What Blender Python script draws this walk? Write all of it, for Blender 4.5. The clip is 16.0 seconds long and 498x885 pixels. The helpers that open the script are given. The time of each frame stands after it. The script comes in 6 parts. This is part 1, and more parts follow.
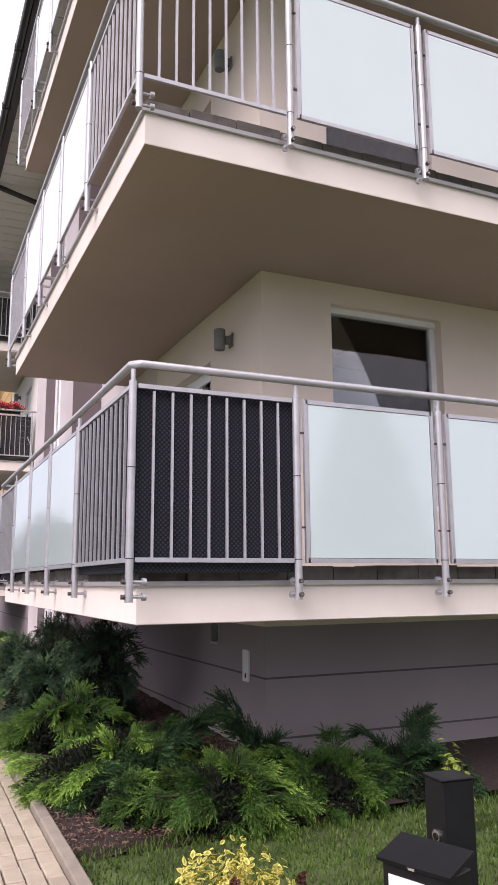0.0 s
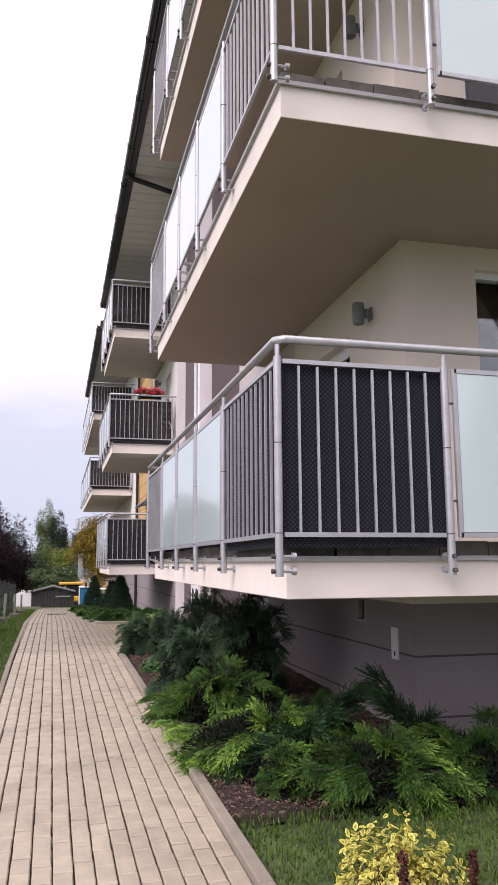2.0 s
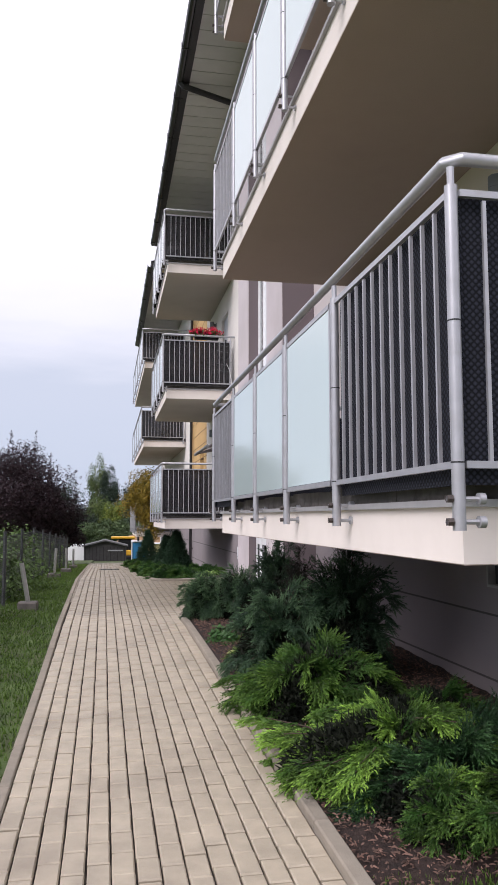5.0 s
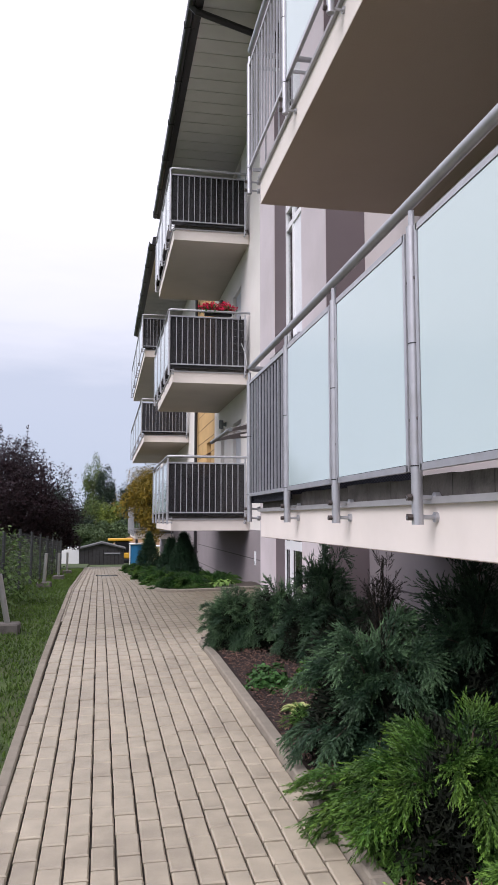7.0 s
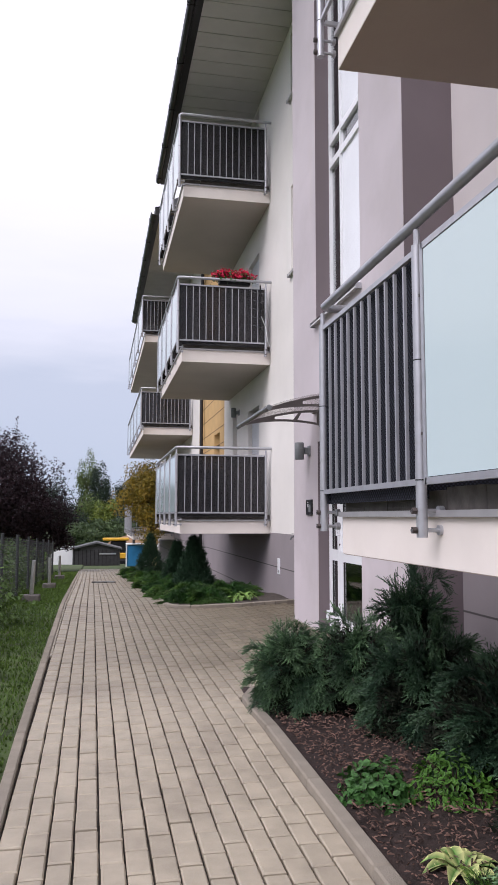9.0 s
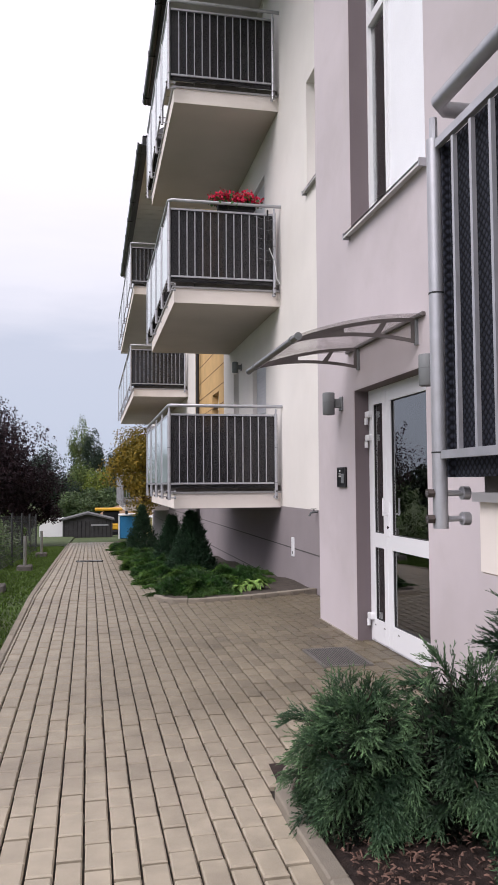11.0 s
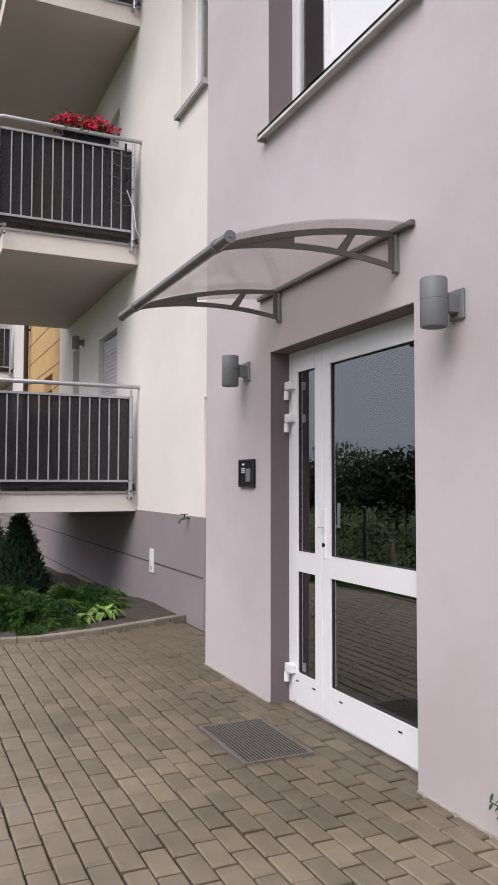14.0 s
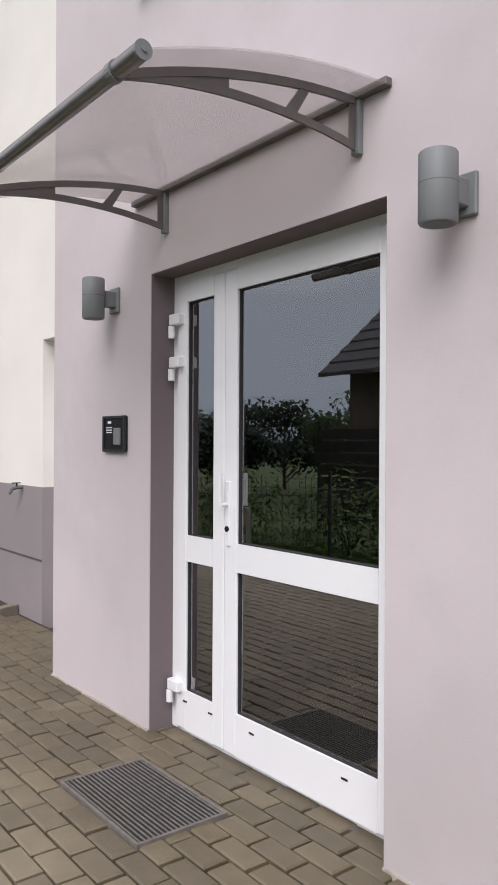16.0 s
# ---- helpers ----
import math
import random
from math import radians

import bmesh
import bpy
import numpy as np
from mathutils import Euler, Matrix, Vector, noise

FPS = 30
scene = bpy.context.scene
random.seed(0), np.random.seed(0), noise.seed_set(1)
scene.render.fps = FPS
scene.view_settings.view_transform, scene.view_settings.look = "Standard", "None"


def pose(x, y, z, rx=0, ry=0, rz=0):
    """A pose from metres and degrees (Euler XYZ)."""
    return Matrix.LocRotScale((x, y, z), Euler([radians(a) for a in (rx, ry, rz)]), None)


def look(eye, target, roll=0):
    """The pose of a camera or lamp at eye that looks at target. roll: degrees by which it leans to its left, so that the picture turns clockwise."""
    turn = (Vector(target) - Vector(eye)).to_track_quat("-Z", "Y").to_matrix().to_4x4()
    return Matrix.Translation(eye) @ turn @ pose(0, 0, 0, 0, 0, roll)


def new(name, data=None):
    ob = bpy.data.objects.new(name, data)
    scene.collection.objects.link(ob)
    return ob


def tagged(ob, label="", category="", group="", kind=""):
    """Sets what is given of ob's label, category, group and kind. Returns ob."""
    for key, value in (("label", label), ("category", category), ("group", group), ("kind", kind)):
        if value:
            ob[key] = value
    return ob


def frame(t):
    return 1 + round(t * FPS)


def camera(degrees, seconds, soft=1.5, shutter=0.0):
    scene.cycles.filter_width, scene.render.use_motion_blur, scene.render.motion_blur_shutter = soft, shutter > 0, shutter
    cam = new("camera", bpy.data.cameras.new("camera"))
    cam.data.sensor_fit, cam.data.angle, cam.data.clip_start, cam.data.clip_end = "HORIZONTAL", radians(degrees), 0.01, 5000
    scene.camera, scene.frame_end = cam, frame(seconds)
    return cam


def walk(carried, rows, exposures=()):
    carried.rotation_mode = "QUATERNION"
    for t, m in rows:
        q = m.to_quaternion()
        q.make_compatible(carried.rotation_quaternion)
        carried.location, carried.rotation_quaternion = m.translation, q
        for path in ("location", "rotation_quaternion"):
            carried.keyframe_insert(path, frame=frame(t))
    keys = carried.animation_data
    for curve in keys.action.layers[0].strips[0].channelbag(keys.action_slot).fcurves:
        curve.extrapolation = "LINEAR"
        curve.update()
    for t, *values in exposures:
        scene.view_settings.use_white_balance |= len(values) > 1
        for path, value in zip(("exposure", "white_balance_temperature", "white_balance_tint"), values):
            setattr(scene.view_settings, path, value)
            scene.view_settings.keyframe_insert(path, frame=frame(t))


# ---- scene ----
cam = camera(35.9, 16.0)
PATH = [
    (0, (0.01, 0.094, 1.425), (0.814, 1.891, 1.778), -0.4),
    (0.5, (-0.003, 0.093, 1.424), (0.71, 1.929, 1.776), -0.3),
    (1, (-0.017, 0.116, 1.415), (0.616, 1.981, 1.765), -0.3),
    (1.5, (-0.029, 0.124, 1.406), (0.526, 2.016, 1.742), -0.3),
    (2, (-0.042, 0.153, 1.392), (0.436, 2.071, 1.699), -0.3),
    (2.5, (-0.069, 0.183, 1.374), (0.338, 2.124, 1.634), -0.3),
    (3, (-0.091, 0.247, 1.355), (0.271, 2.202, 1.576), -0.3),
    (3.2, (-0.081, 0.322, 1.352), (0.273, 2.279, 1.564), -0.2),
    (5.3, (-0.054, 2.059, 1.356), (0.305, 4.017, 1.55), 0.0),
    (5.5, (-0.072, 2.272, 1.331), (0.289, 4.229, 1.528), -0.1),
    (6, (-0.082, 2.806, 1.317), (0.281, 4.763, 1.514), -0.1),
    (6.5, (-0.078, 3.366, 1.322), (0.289, 5.322, 1.521), -0.0),
    (7, (-0.1, 3.943, 1.333), (0.269, 5.898, 1.531), 0.0),
    (7.5, (-0.099, 4.511, 1.322), (0.275, 6.466, 1.521), 0.1),
    (8, (-0.148, 5.027, 1.345), (0.229, 6.981, 1.543), 0.0),
    (8.5, (-0.181, 5.586, 1.374), (0.202, 7.539, 1.573), 0.0),
    (9, (-0.173, 6.134, 1.395), (0.212, 8.088, 1.587), 0.1),
    (9.5, (-0.146, 6.669, 1.411), (0.239, 8.623, 1.592), 0.3),
    (10, (-0.063, 7.256, 1.4), (0.322, 9.211, 1.573), 0.2),
    (10.2, (-0.028, 7.48, 1.407), (0.355, 9.437, 1.561), -0.1),
    (12.3, (0.207, 9.359, 1.501), (0.624, 11.313, 1.593), -0.4),
    (12.5, (0.226, 9.502, 1.482), (0.659, 11.453, 1.581), -0.2),
    (13, (0.248, 9.805, 1.474), (0.751, 11.738, 1.575), -0.1),
    (13.5, (0.244, 10.07, 1.468), (0.895, 11.958, 1.57), 0.1),
    (14, (0.229, 10.355, 1.445), (1.054, 12.175, 1.549), 0.1),
    (14.5, (0.233, 10.639, 1.43), (1.181, 12.399, 1.482), 0.2),
    (15, (0.281, 10.921, 1.45), (1.35, 12.611, 1.47), 0.4),
    (15.5, (0.369, 11.229, 1.447), (1.542, 12.849, 1.454), 0.3),
    (16, (0.457, 11.481, 1.462), (1.685, 13.06, 1.464), 0.3),
]
walk(cam, [(t, look(eye, target, roll)) for t, eye, target, roll in PATH],
     [(0, 0.30, 6400, 26), (3, 0.03, 6300, 22), (5.5, -0.03, 6100, 18), (9, -0.13, 5980, 19), (12.5, -0.10, 6300, 17), (14.5, -0.13, 6220, 15), (16, 0.0, 6200, 14)])

# ---- world, sun ----
world = bpy.data.worlds.new("overcast_sky")
scene.world = world
world.use_nodes = True
wn, wl = world.node_tree.nodes, world.node_tree.links
wn.clear()
w_out = wn.new("ShaderNodeOutputWorld")
w_bg = wn.new("ShaderNodeBackground")
w_sky = wn.new("ShaderNodeTexSky")
w_sky.sky_type, w_sky.sun_disc = "NISHITA", False
w_sky.sun_elevation, w_sky.sun_rotation = radians(45), radians(-126)
w_sky.dust_density, w_sky.air_density = 3.0, 1.0
w_co = wn.new("ShaderNodeTexCoord")
w_map = wn.new("ShaderNodeMapping")
w_map.inputs["Scale"].default_value = (1.0, 1.0, 4.5)
w_noise = wn.new("ShaderNodeTexNoise")
w_noise.inputs["Scale"].default_value, w_noise.inputs["Detail"].default_value = 2.2, 6.0
w_noise.inputs["Roughness"].default_value = 0.5
w_sep = wn.new("ShaderNodeSeparateXYZ")
w_add = wn.new("ShaderNodeMath")
w_add.operation = "MULTIPLY_ADD"
w_add.inputs[1].default_value = 0.20
w_ramp = wn.new("ShaderNodeValToRGB")
cr = w_ramp.color_ramp
cr.elements[0].position, cr.elements[0].color = 0.06, (0.64, 0.72, 0.81, 1)
cr.elements[1].position, cr.elements[1].color = 0.46, (1.22, 1.19, 1.19, 1)
e = cr.elements.new(0.29)
e.color = (0.71, 0.765, 0.84, 1)
e = cr.elements.new(0.355)
e.color = (1.02, 1.02, 1.04, 1)
w_mix = wn.new("ShaderNodeMixRGB")
w_mix.inputs[0].default_value = 0.93
w_sc = wn.new("ShaderNodeMixRGB")
w_sc.blend_type = "MULTIPLY"
w_sc.inputs[0].default_value = 1.0
w_sc.inputs[2].default_value = (0.1, 0.1, 0.1, 1)
wl.new(w_co.outputs["Generated"], w_map.inputs[0])
wl.new(w_map.outputs[0], w_noise.inputs["Vector"])
wl.new(w_co.outputs["Generated"], w_sep.inputs[0])
wl.new(w_noise.outputs["Fac"], w_add.inputs[0])
wl.new(w_sep.outputs["Z"], w_add.inputs[2])
wl.new(w_add.outputs[0], w_ramp.inputs[0])
wl.new(w_sky.outputs[0], w_sc.inputs[1])
wl.new(w_sc.outputs[0], w_mix.inputs[1])
wl.new(w_ramp.outputs[0], w_mix.inputs[2])
wl.new(w_mix.outputs[0], w_bg.inputs[0])
w_bg.inputs[1].default_value = 1.0
wl.new(w_bg.outputs[0], w_out.inputs[0])

sun_data = bpy.data.lights.new("sun", "SUN")
sun_data.energy, sun_data.angle, sun_data.color = 2.75, radians(42), (1.0, 0.96, 0.90)
sun = new("sun", sun_data)
sun.matrix_world = look((-11, -6, 13.5), (0, 2, 0))


# ---- materials ----
def mat(name, color, rough=0.7, var=0.12, scale=6.0, bump=0.15, bscale=60.0, metal=0.0, spec=0.5, rand=0.0, dirt=None, dscale=1.2, damt=0.4, island=0.0, stretch=None):
    """Two scales of colour variation, fine relief, optional dirt patches, optional variation by object or island."""
    m = bpy.data.materials.new(name)
    m.use_nodes = True
    n, l = m.node_tree.nodes, m.node_tree.links
    p = n["Principled BSDF"]
    p.inputs["Roughness"].default_value = rough
    p.inputs["Metallic"].default_value = metal
    p.inputs["Specular IOR Level"].default_value = spec
    co = n.new("ShaderNodeTexCoord")
    geo = n.new("ShaderNodeNewGeometry")
    src = geo.outputs["Position"]
    if stretch:
        mp = n.new("ShaderNodeMapping")
        mp.inputs["Scale"].default_value = stretch
        l.new(src, mp.inputs[0])
        src = mp.outputs[0]
    no = n.new("ShaderNodeTexNoise")
    no.inputs["Scale"].default_value, no.inputs["Detail"].default_value = scale, 8
    l.new(src, no.inputs["Vector"])
    rp = n.new("ShaderNodeValToRGB")
    a = [c * (1 - var) for c in color]
    b = [min(1, c * (1 + var)) for c in color]
    rp.color_ramp.elements[0].position, rp.color_ramp.elements[0].color = 0.3, (*a, 1)
    rp.color_ramp.elements[1].position, rp.color_ramp.elements[1].color = 0.7, (*b, 1)
    l.new(no.outputs["Fac"], rp.inputs[0])
    out = rp.outputs[0]
    if dirt:
        nd = n.new("ShaderNodeTexNoise")
        nd.inputs["Scale"].default_value, nd.inputs["Detail"].default_value = dscale, 10
        nd.inputs["Roughness"].default_value = 0.65
        l.new(src, nd.inputs["Vector"])
        rd = n.new("ShaderNodeValToRGB")
        rd.color_ramp.elements[0].position, rd.color_ramp.elements[0].color = 0.48, (0, 0, 0, 1)
        rd.color_ramp.elements[1].position, rd.color_ramp.elements[1].color = 0.72, (damt, damt, damt, 1)
        l.new(nd.outputs["Fac"], rd.inputs[0])
        mx = n.new("ShaderNodeMixRGB")
        mx.inputs[2].default_value = (*dirt, 1)
        l.new(rd.outputs[0], mx.inputs[0])
        l.new(out, mx.inputs[1])
        out = mx.outputs[0]
    if rand or island:
        ob = n.new("ShaderNodeObjectInfo")
        mr = n.new("ShaderNodeMapRange")
        k = rand or island
        mr.inputs["To Min"].default_value, mr.inputs["To Max"].default_value = 1 - k, 1 + k
        l.new(ob.outputs["Random"] if rand else geo.outputs["Random Per Island"], mr.inputs[0])
        hs = n.new("ShaderNodeHueSaturation")
        l.new(mr.outputs[0], hs.inputs["Value"])
        l.new(out, hs.inputs["Color"])
        out = hs.outputs[0]
    l.new(out, p.inputs["Base Color"])
    if bump:
        nb = n.new("ShaderNodeTexNoise")
        nb.inputs["Scale"].default_value, nb.inputs["Detail"].default_value = bscale, 5
        l.new(src, nb.inputs["Vector"])
        bp = n.new("ShaderNodeBump")
        bp.inputs["Strength"].default_value, bp.inputs["Distance"].default_value = bump, 0.01
        l.new(nb.outputs["Fac"], bp.inputs["Height"])
        l.new(bp.outputs[0], p.inputs["Normal"])
    return m


def leaf_mat(name, dark, light, tip, rough=0.55):
    """Foliage: colour by clump noise and by attribute 'tip': place on the shoot, on junipers painted light too."""
    m = bpy.data.materials.new(name)
    m.use_nodes = True
    n, l = m.node_tree.nodes, m.node_tree.links
    p = n["Principled BSDF"]
    p.inputs["Roughness"].default_value = rough
    p.inputs["Specular IOR Level"].default_value = 0.3
    geo = n.new("ShaderNodeNewGeometry")
    no = n.new("ShaderNodeTexNoise")
    no.inputs["Scale"].default_value, no.inputs["Detail"].default_value = 7.0, 6
    l.new(geo.outputs["Position"], no.inputs["Vector"])
    rp = n.new("ShaderNodeValToRGB")
    rp.color_ramp.elements[0].position, rp.color_ramp.elements[0].color = 0.35, (*dark, 1)
    rp.color_ramp.elements[1].position, rp.color_ramp.elements[1].color = 0.68, (*light, 1)
    l.new(no.outputs["Fac"], rp.inputs[0])
    at = n.new("ShaderNodeAttribute")
    at.attribute_name = "tip"
    mx = n.new("ShaderNodeMixRGB")
    mx.inputs[2].default_value = (*tip, 1)
    l.new(at.outputs["Fac"], mx.inputs[0])
    l.new(rp.outputs[0], mx.inputs[1])
    mr = n.new("ShaderNodeMapRange")
    mr.inputs["To Min"].default_value, mr.inputs["To Max"].default_value = 0.7, 1.35
    l.new(geo.outputs["Random Per Island"], mr.inputs[0])
    hs = n.new("ShaderNodeHueSaturation")
    l.new(mr.outputs[0], hs.inputs["Value"])
    l.new(mx.outputs[0], hs.inputs["Color"])
    l.new(hs.outputs[0], p.inputs["Base Color"])
    return m


def weave_mat(name, dark, light, pitch):
    """A woven plastic strip: small diamonds in relief over dark gaps."""
    m = bpy.data.materials.new(name)
    m.use_nodes = True
    n, l = m.node_tree.nodes, m.node_tree.links
    p = n["Principled BSDF"]
    p.inputs["Roughness"].default_value = 0.75
    p.inputs["Specular IOR Level"].default_value = 0.15
    geo, sep = n.new("ShaderNodeNewGeometry"), n.new("ShaderNodeSeparateXYZ")
    l.new(geo.outputs["Position"], sep.inputs[0])

    def calc(op, a, b):
        k = n.new("ShaderNodeMath")
        k.operation = op
        for i, v in enumerate((a, b)):
            if isinstance(v, float):
                k.inputs[i].default_value = v
            elif v is not None:
                l.new(v, k.inputs[i])
        return k.outputs[0]

    u = calc("MULTIPLY", calc("ADD", sep.outputs["X"], sep.outputs["Y"]), math.pi / pitch * 0.5)
    v = calc("MULTIPLY", sep.outputs["Z"], math.pi / pitch * 0.5)
    a = calc("SINE", calc("ADD", u, v), None)
    b = calc("SINE", calc("SUBTRACT", u, v), None)
    w = calc("ABSOLUTE", calc("MULTIPLY", a, b), None)
    rp = n.new("ShaderNodeValToRGB")
    rp.color_ramp.elements[0].position, rp.color_ramp.elements[0].color = 0.15, (*dark, 1)
    rp.color_ramp.elements[1].position, rp.color_ramp.elements[1].color = 0.85, (*light, 1)
    l.new(w, rp.inputs[0])
    l.new(rp.outputs[0], p.inputs["Base Color"])
    bp = n.new("ShaderNodeBump")
    bp.inputs["Strength"].default_value, bp.inputs["Distance"].default_value = 0.5, 0.004
    l.new(w, bp.inputs["Height"])
    l.new(bp.outputs[0], p.inputs["Normal"])
    return m


def glass_mat(name, tint, ior=1.6, clear=1.0):
    """A clear pane: see-through, with Fresnel gloss."""
    m = bpy.data.materials.new(name)
    m.use_nodes = True
    n, l = m.node_tree.nodes, m.node_tree.links
    n.remove(n["Principled BSDF"])
    tr = n.new("ShaderNodeBsdfTransparent")
    tr.inputs[0].default_value = (*tint, 1)
    gl = n.new("ShaderNodeBsdfGlossy")
    gl.inputs["Roughness"].default_value = 0.0
    fr = n.new("ShaderNodeFresnel")
    fr.inputs[0].default_value = ior
    mx = n.new("ShaderNodeMixShader")
    l.new(fr.outputs[0], mx.inputs[0])
    l.new(tr.outputs[0], mx.inputs[1])
    l.new(gl.outputs[0], mx.inputs[2])
    l.new(mx.outputs[0], n["Material Output"].inputs[0])
    return m


CREAM = mat("cream_render", (0.80, 0.70, 0.61), 0.9, 0.05, 0.9, 0.10, 260, dirt=(0.62, 0.56, 0.48), dscale=0.7, damt=0.18)
WHITE_R = mat("white_render", (0.82, 0.78, 0.735), 0.9, 0.05, 0.9, 0.10, 260, dirt=(0.66, 0.62, 0.56), dscale=0.8, damt=0.15)
MAUVE = mat("mauve_render", (0.56, 0.503, 0.520), 0.9, 0.09, 0.8, 0.10, 260, dirt=(0.48, 0.43, 0.43), dscale=1.1, damt=0.65)
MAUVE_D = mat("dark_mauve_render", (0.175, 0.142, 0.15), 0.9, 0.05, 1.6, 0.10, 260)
PLINTH = mat("grey_plinth_render", (0.295, 0.258, 0.268), 0.9, 0.05, 1.2, 0.25, 150, dirt=(0.24, 0.22, 0.22), dscale=1.1, damt=0.4)
GROOVE = mat("groove_shadow_gap", (0.10, 0.09, 0.09), 0.9, 0.1, 5)
OCHRE = mat("ochre_boards", (0.62, 0.40, 0.17), 0.8, 0.1, 2.5, 0.2, 90)
SLAB = mat("slab_render", (0.80, 0.73, 0.68), 0.9, 0.04, 2.0, 0.06, 220, dirt=(0.58, 0.52, 0.46), dscale=1.6, damt=0.22)
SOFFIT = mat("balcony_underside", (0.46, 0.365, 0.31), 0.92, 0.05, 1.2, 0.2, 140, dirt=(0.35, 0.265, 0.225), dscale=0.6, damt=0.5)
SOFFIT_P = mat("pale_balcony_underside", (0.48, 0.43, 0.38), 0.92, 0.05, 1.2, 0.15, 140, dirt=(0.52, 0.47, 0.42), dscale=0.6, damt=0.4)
GALV = mat("painted_grey_steel", (0.45, 0.45, 0.48), 0.40, 0.08, 14, 0.05, 90, metal=0.5, dirt=(0.36, 0.34, 0.33), dscale=9, damt=0.35)
STEEL = mat("brushed_steel", (0.45, 0.44, 0.43), 0.35, 0.1, 20, 0.04, 120, metal=0.8)
BOLT = mat("rusty_bolt", (0.07, 0.055, 0.05), 0.6, 0.3, 40)
MILK = mat("milk_glass", (0.53, 0.635, 0.64), 0.05, 0.02, 0.8, 0.0, spec=0.75)
MILK.node_tree.nodes["Principled BSDF"].inputs["IOR"].default_value = 1.7
GASKET = mat("black_rubber", (0.02, 0.02, 0.022), 0.6, 0.1, 20)
WICKER = weave_mat("woven_dark_screen", (0.009, 0.0095, 0.013), (0.034, 0.037, 0.052), 0.014)
SMOKE = bpy.data.materials.new("smoke_grey_screen")
SMOKE.use_nodes = True
_n, _l = SMOKE.node_tree.nodes, SMOKE.node_tree.links
_n["Principled BSDF"].inputs["Base Color"].default_value = (0.019, 0.018, 0.021, 1)
_n["Principled BSDF"].inputs["Roughness"].default_value = 0.45
_t, _m = _n.new("ShaderNodeBsdfTransparent"), _n.new("ShaderNodeMixShader")
_t.inputs[0].default_value = (0.75, 0.73, 0.73, 1)
_m.inputs[0].default_value = 0.80
_l.new(_t.outputs[0], _m.inputs[1])
_l.new(_n["Principled BSDF"].outputs[0], _m.inputs[2])
_l.new(_m.outputs[0], _n["Material Output"].inputs[0])
TILE_E = mat("weathered_tile_edge", (0.13, 0.115, 0.105), 0.85, 0.35, 12, 0.4, 60, dirt=(0.05, 0.045, 0.04), dscale=6, damt=0.8)
FLASH = mat("grey_flashing", (0.42, 0.41, 0.42), 0.5, 0.08, 8, 0.05, 60, metal=0.3)
WHITE = mat("white_plastic", (0.85, 0.85, 0.87), 0.35, 0.02, 3, 0.02, 50, dirt=(0.7, 0.69, 0.68), dscale=3, damt=0.2)
GREYBOX = mat("grey_lamp_metal", (0.19, 0.20, 0.205), 0.55, 0.06, 10, 0.08, 200)
BLACK = mat("black_powder_coat", (0.008, 0.008, 0.0095), 0.5, 0.2, 20, 0.05, 250, spec=0.25)
CHROME = mat("chrome", (0.7, 0.7, 0.7), 0.15, 0.02, 5, 0.0, metal=1.0)
LABEL = mat("white_label", (0.8, 0.8, 0.8), 0.5, 0.02, 5)
def paver_mat(name, rand=0.0, island=0.0):
    """Sandy pavers, darker and browner past y 11.5 and towards the wall, broken by noise."""
    m = mat(name, (0.415, 0.356, 0.270), 0.5, 0.12, 9, 0.28, 320, spec=0.65, rand=rand, island=island, dirt=(0.19, 0.155, 0.12), dscale=1.3, damt=0.5)
    n, l = m.node_tree.nodes, m.node_tree.links
    p = n["Principled BSDF"]
    src = p.inputs["Base Color"].links[0].from_socket
    geo = n.new("ShaderNodeNewGeometry")
    sep = n.new("ShaderNodeSeparateXYZ")
    no = n.new("ShaderNodeTexNoise")
    no.inputs["Scale"].default_value, no.inputs["Detail"].default_value = 0.9, 6
    l.new(geo.outputs["Position"], sep.inputs[0])
    l.new(geo.outputs["Position"], no.inputs["Vector"])
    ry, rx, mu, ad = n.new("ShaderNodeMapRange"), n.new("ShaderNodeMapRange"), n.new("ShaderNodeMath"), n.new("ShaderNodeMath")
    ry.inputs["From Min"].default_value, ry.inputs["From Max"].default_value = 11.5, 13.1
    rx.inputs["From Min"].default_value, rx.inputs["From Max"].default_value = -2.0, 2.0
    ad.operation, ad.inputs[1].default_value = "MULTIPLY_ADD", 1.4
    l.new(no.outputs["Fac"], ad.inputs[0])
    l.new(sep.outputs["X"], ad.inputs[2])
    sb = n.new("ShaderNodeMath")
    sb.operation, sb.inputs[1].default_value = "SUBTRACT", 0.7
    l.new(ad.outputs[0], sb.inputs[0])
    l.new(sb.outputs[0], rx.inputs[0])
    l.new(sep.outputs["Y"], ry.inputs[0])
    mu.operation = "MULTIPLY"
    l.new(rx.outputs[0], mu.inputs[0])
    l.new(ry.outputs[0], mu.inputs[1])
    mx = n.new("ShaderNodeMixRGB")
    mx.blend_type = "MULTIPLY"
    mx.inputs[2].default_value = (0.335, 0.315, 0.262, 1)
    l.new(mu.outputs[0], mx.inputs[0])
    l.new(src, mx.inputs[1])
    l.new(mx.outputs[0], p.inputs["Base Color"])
    return m


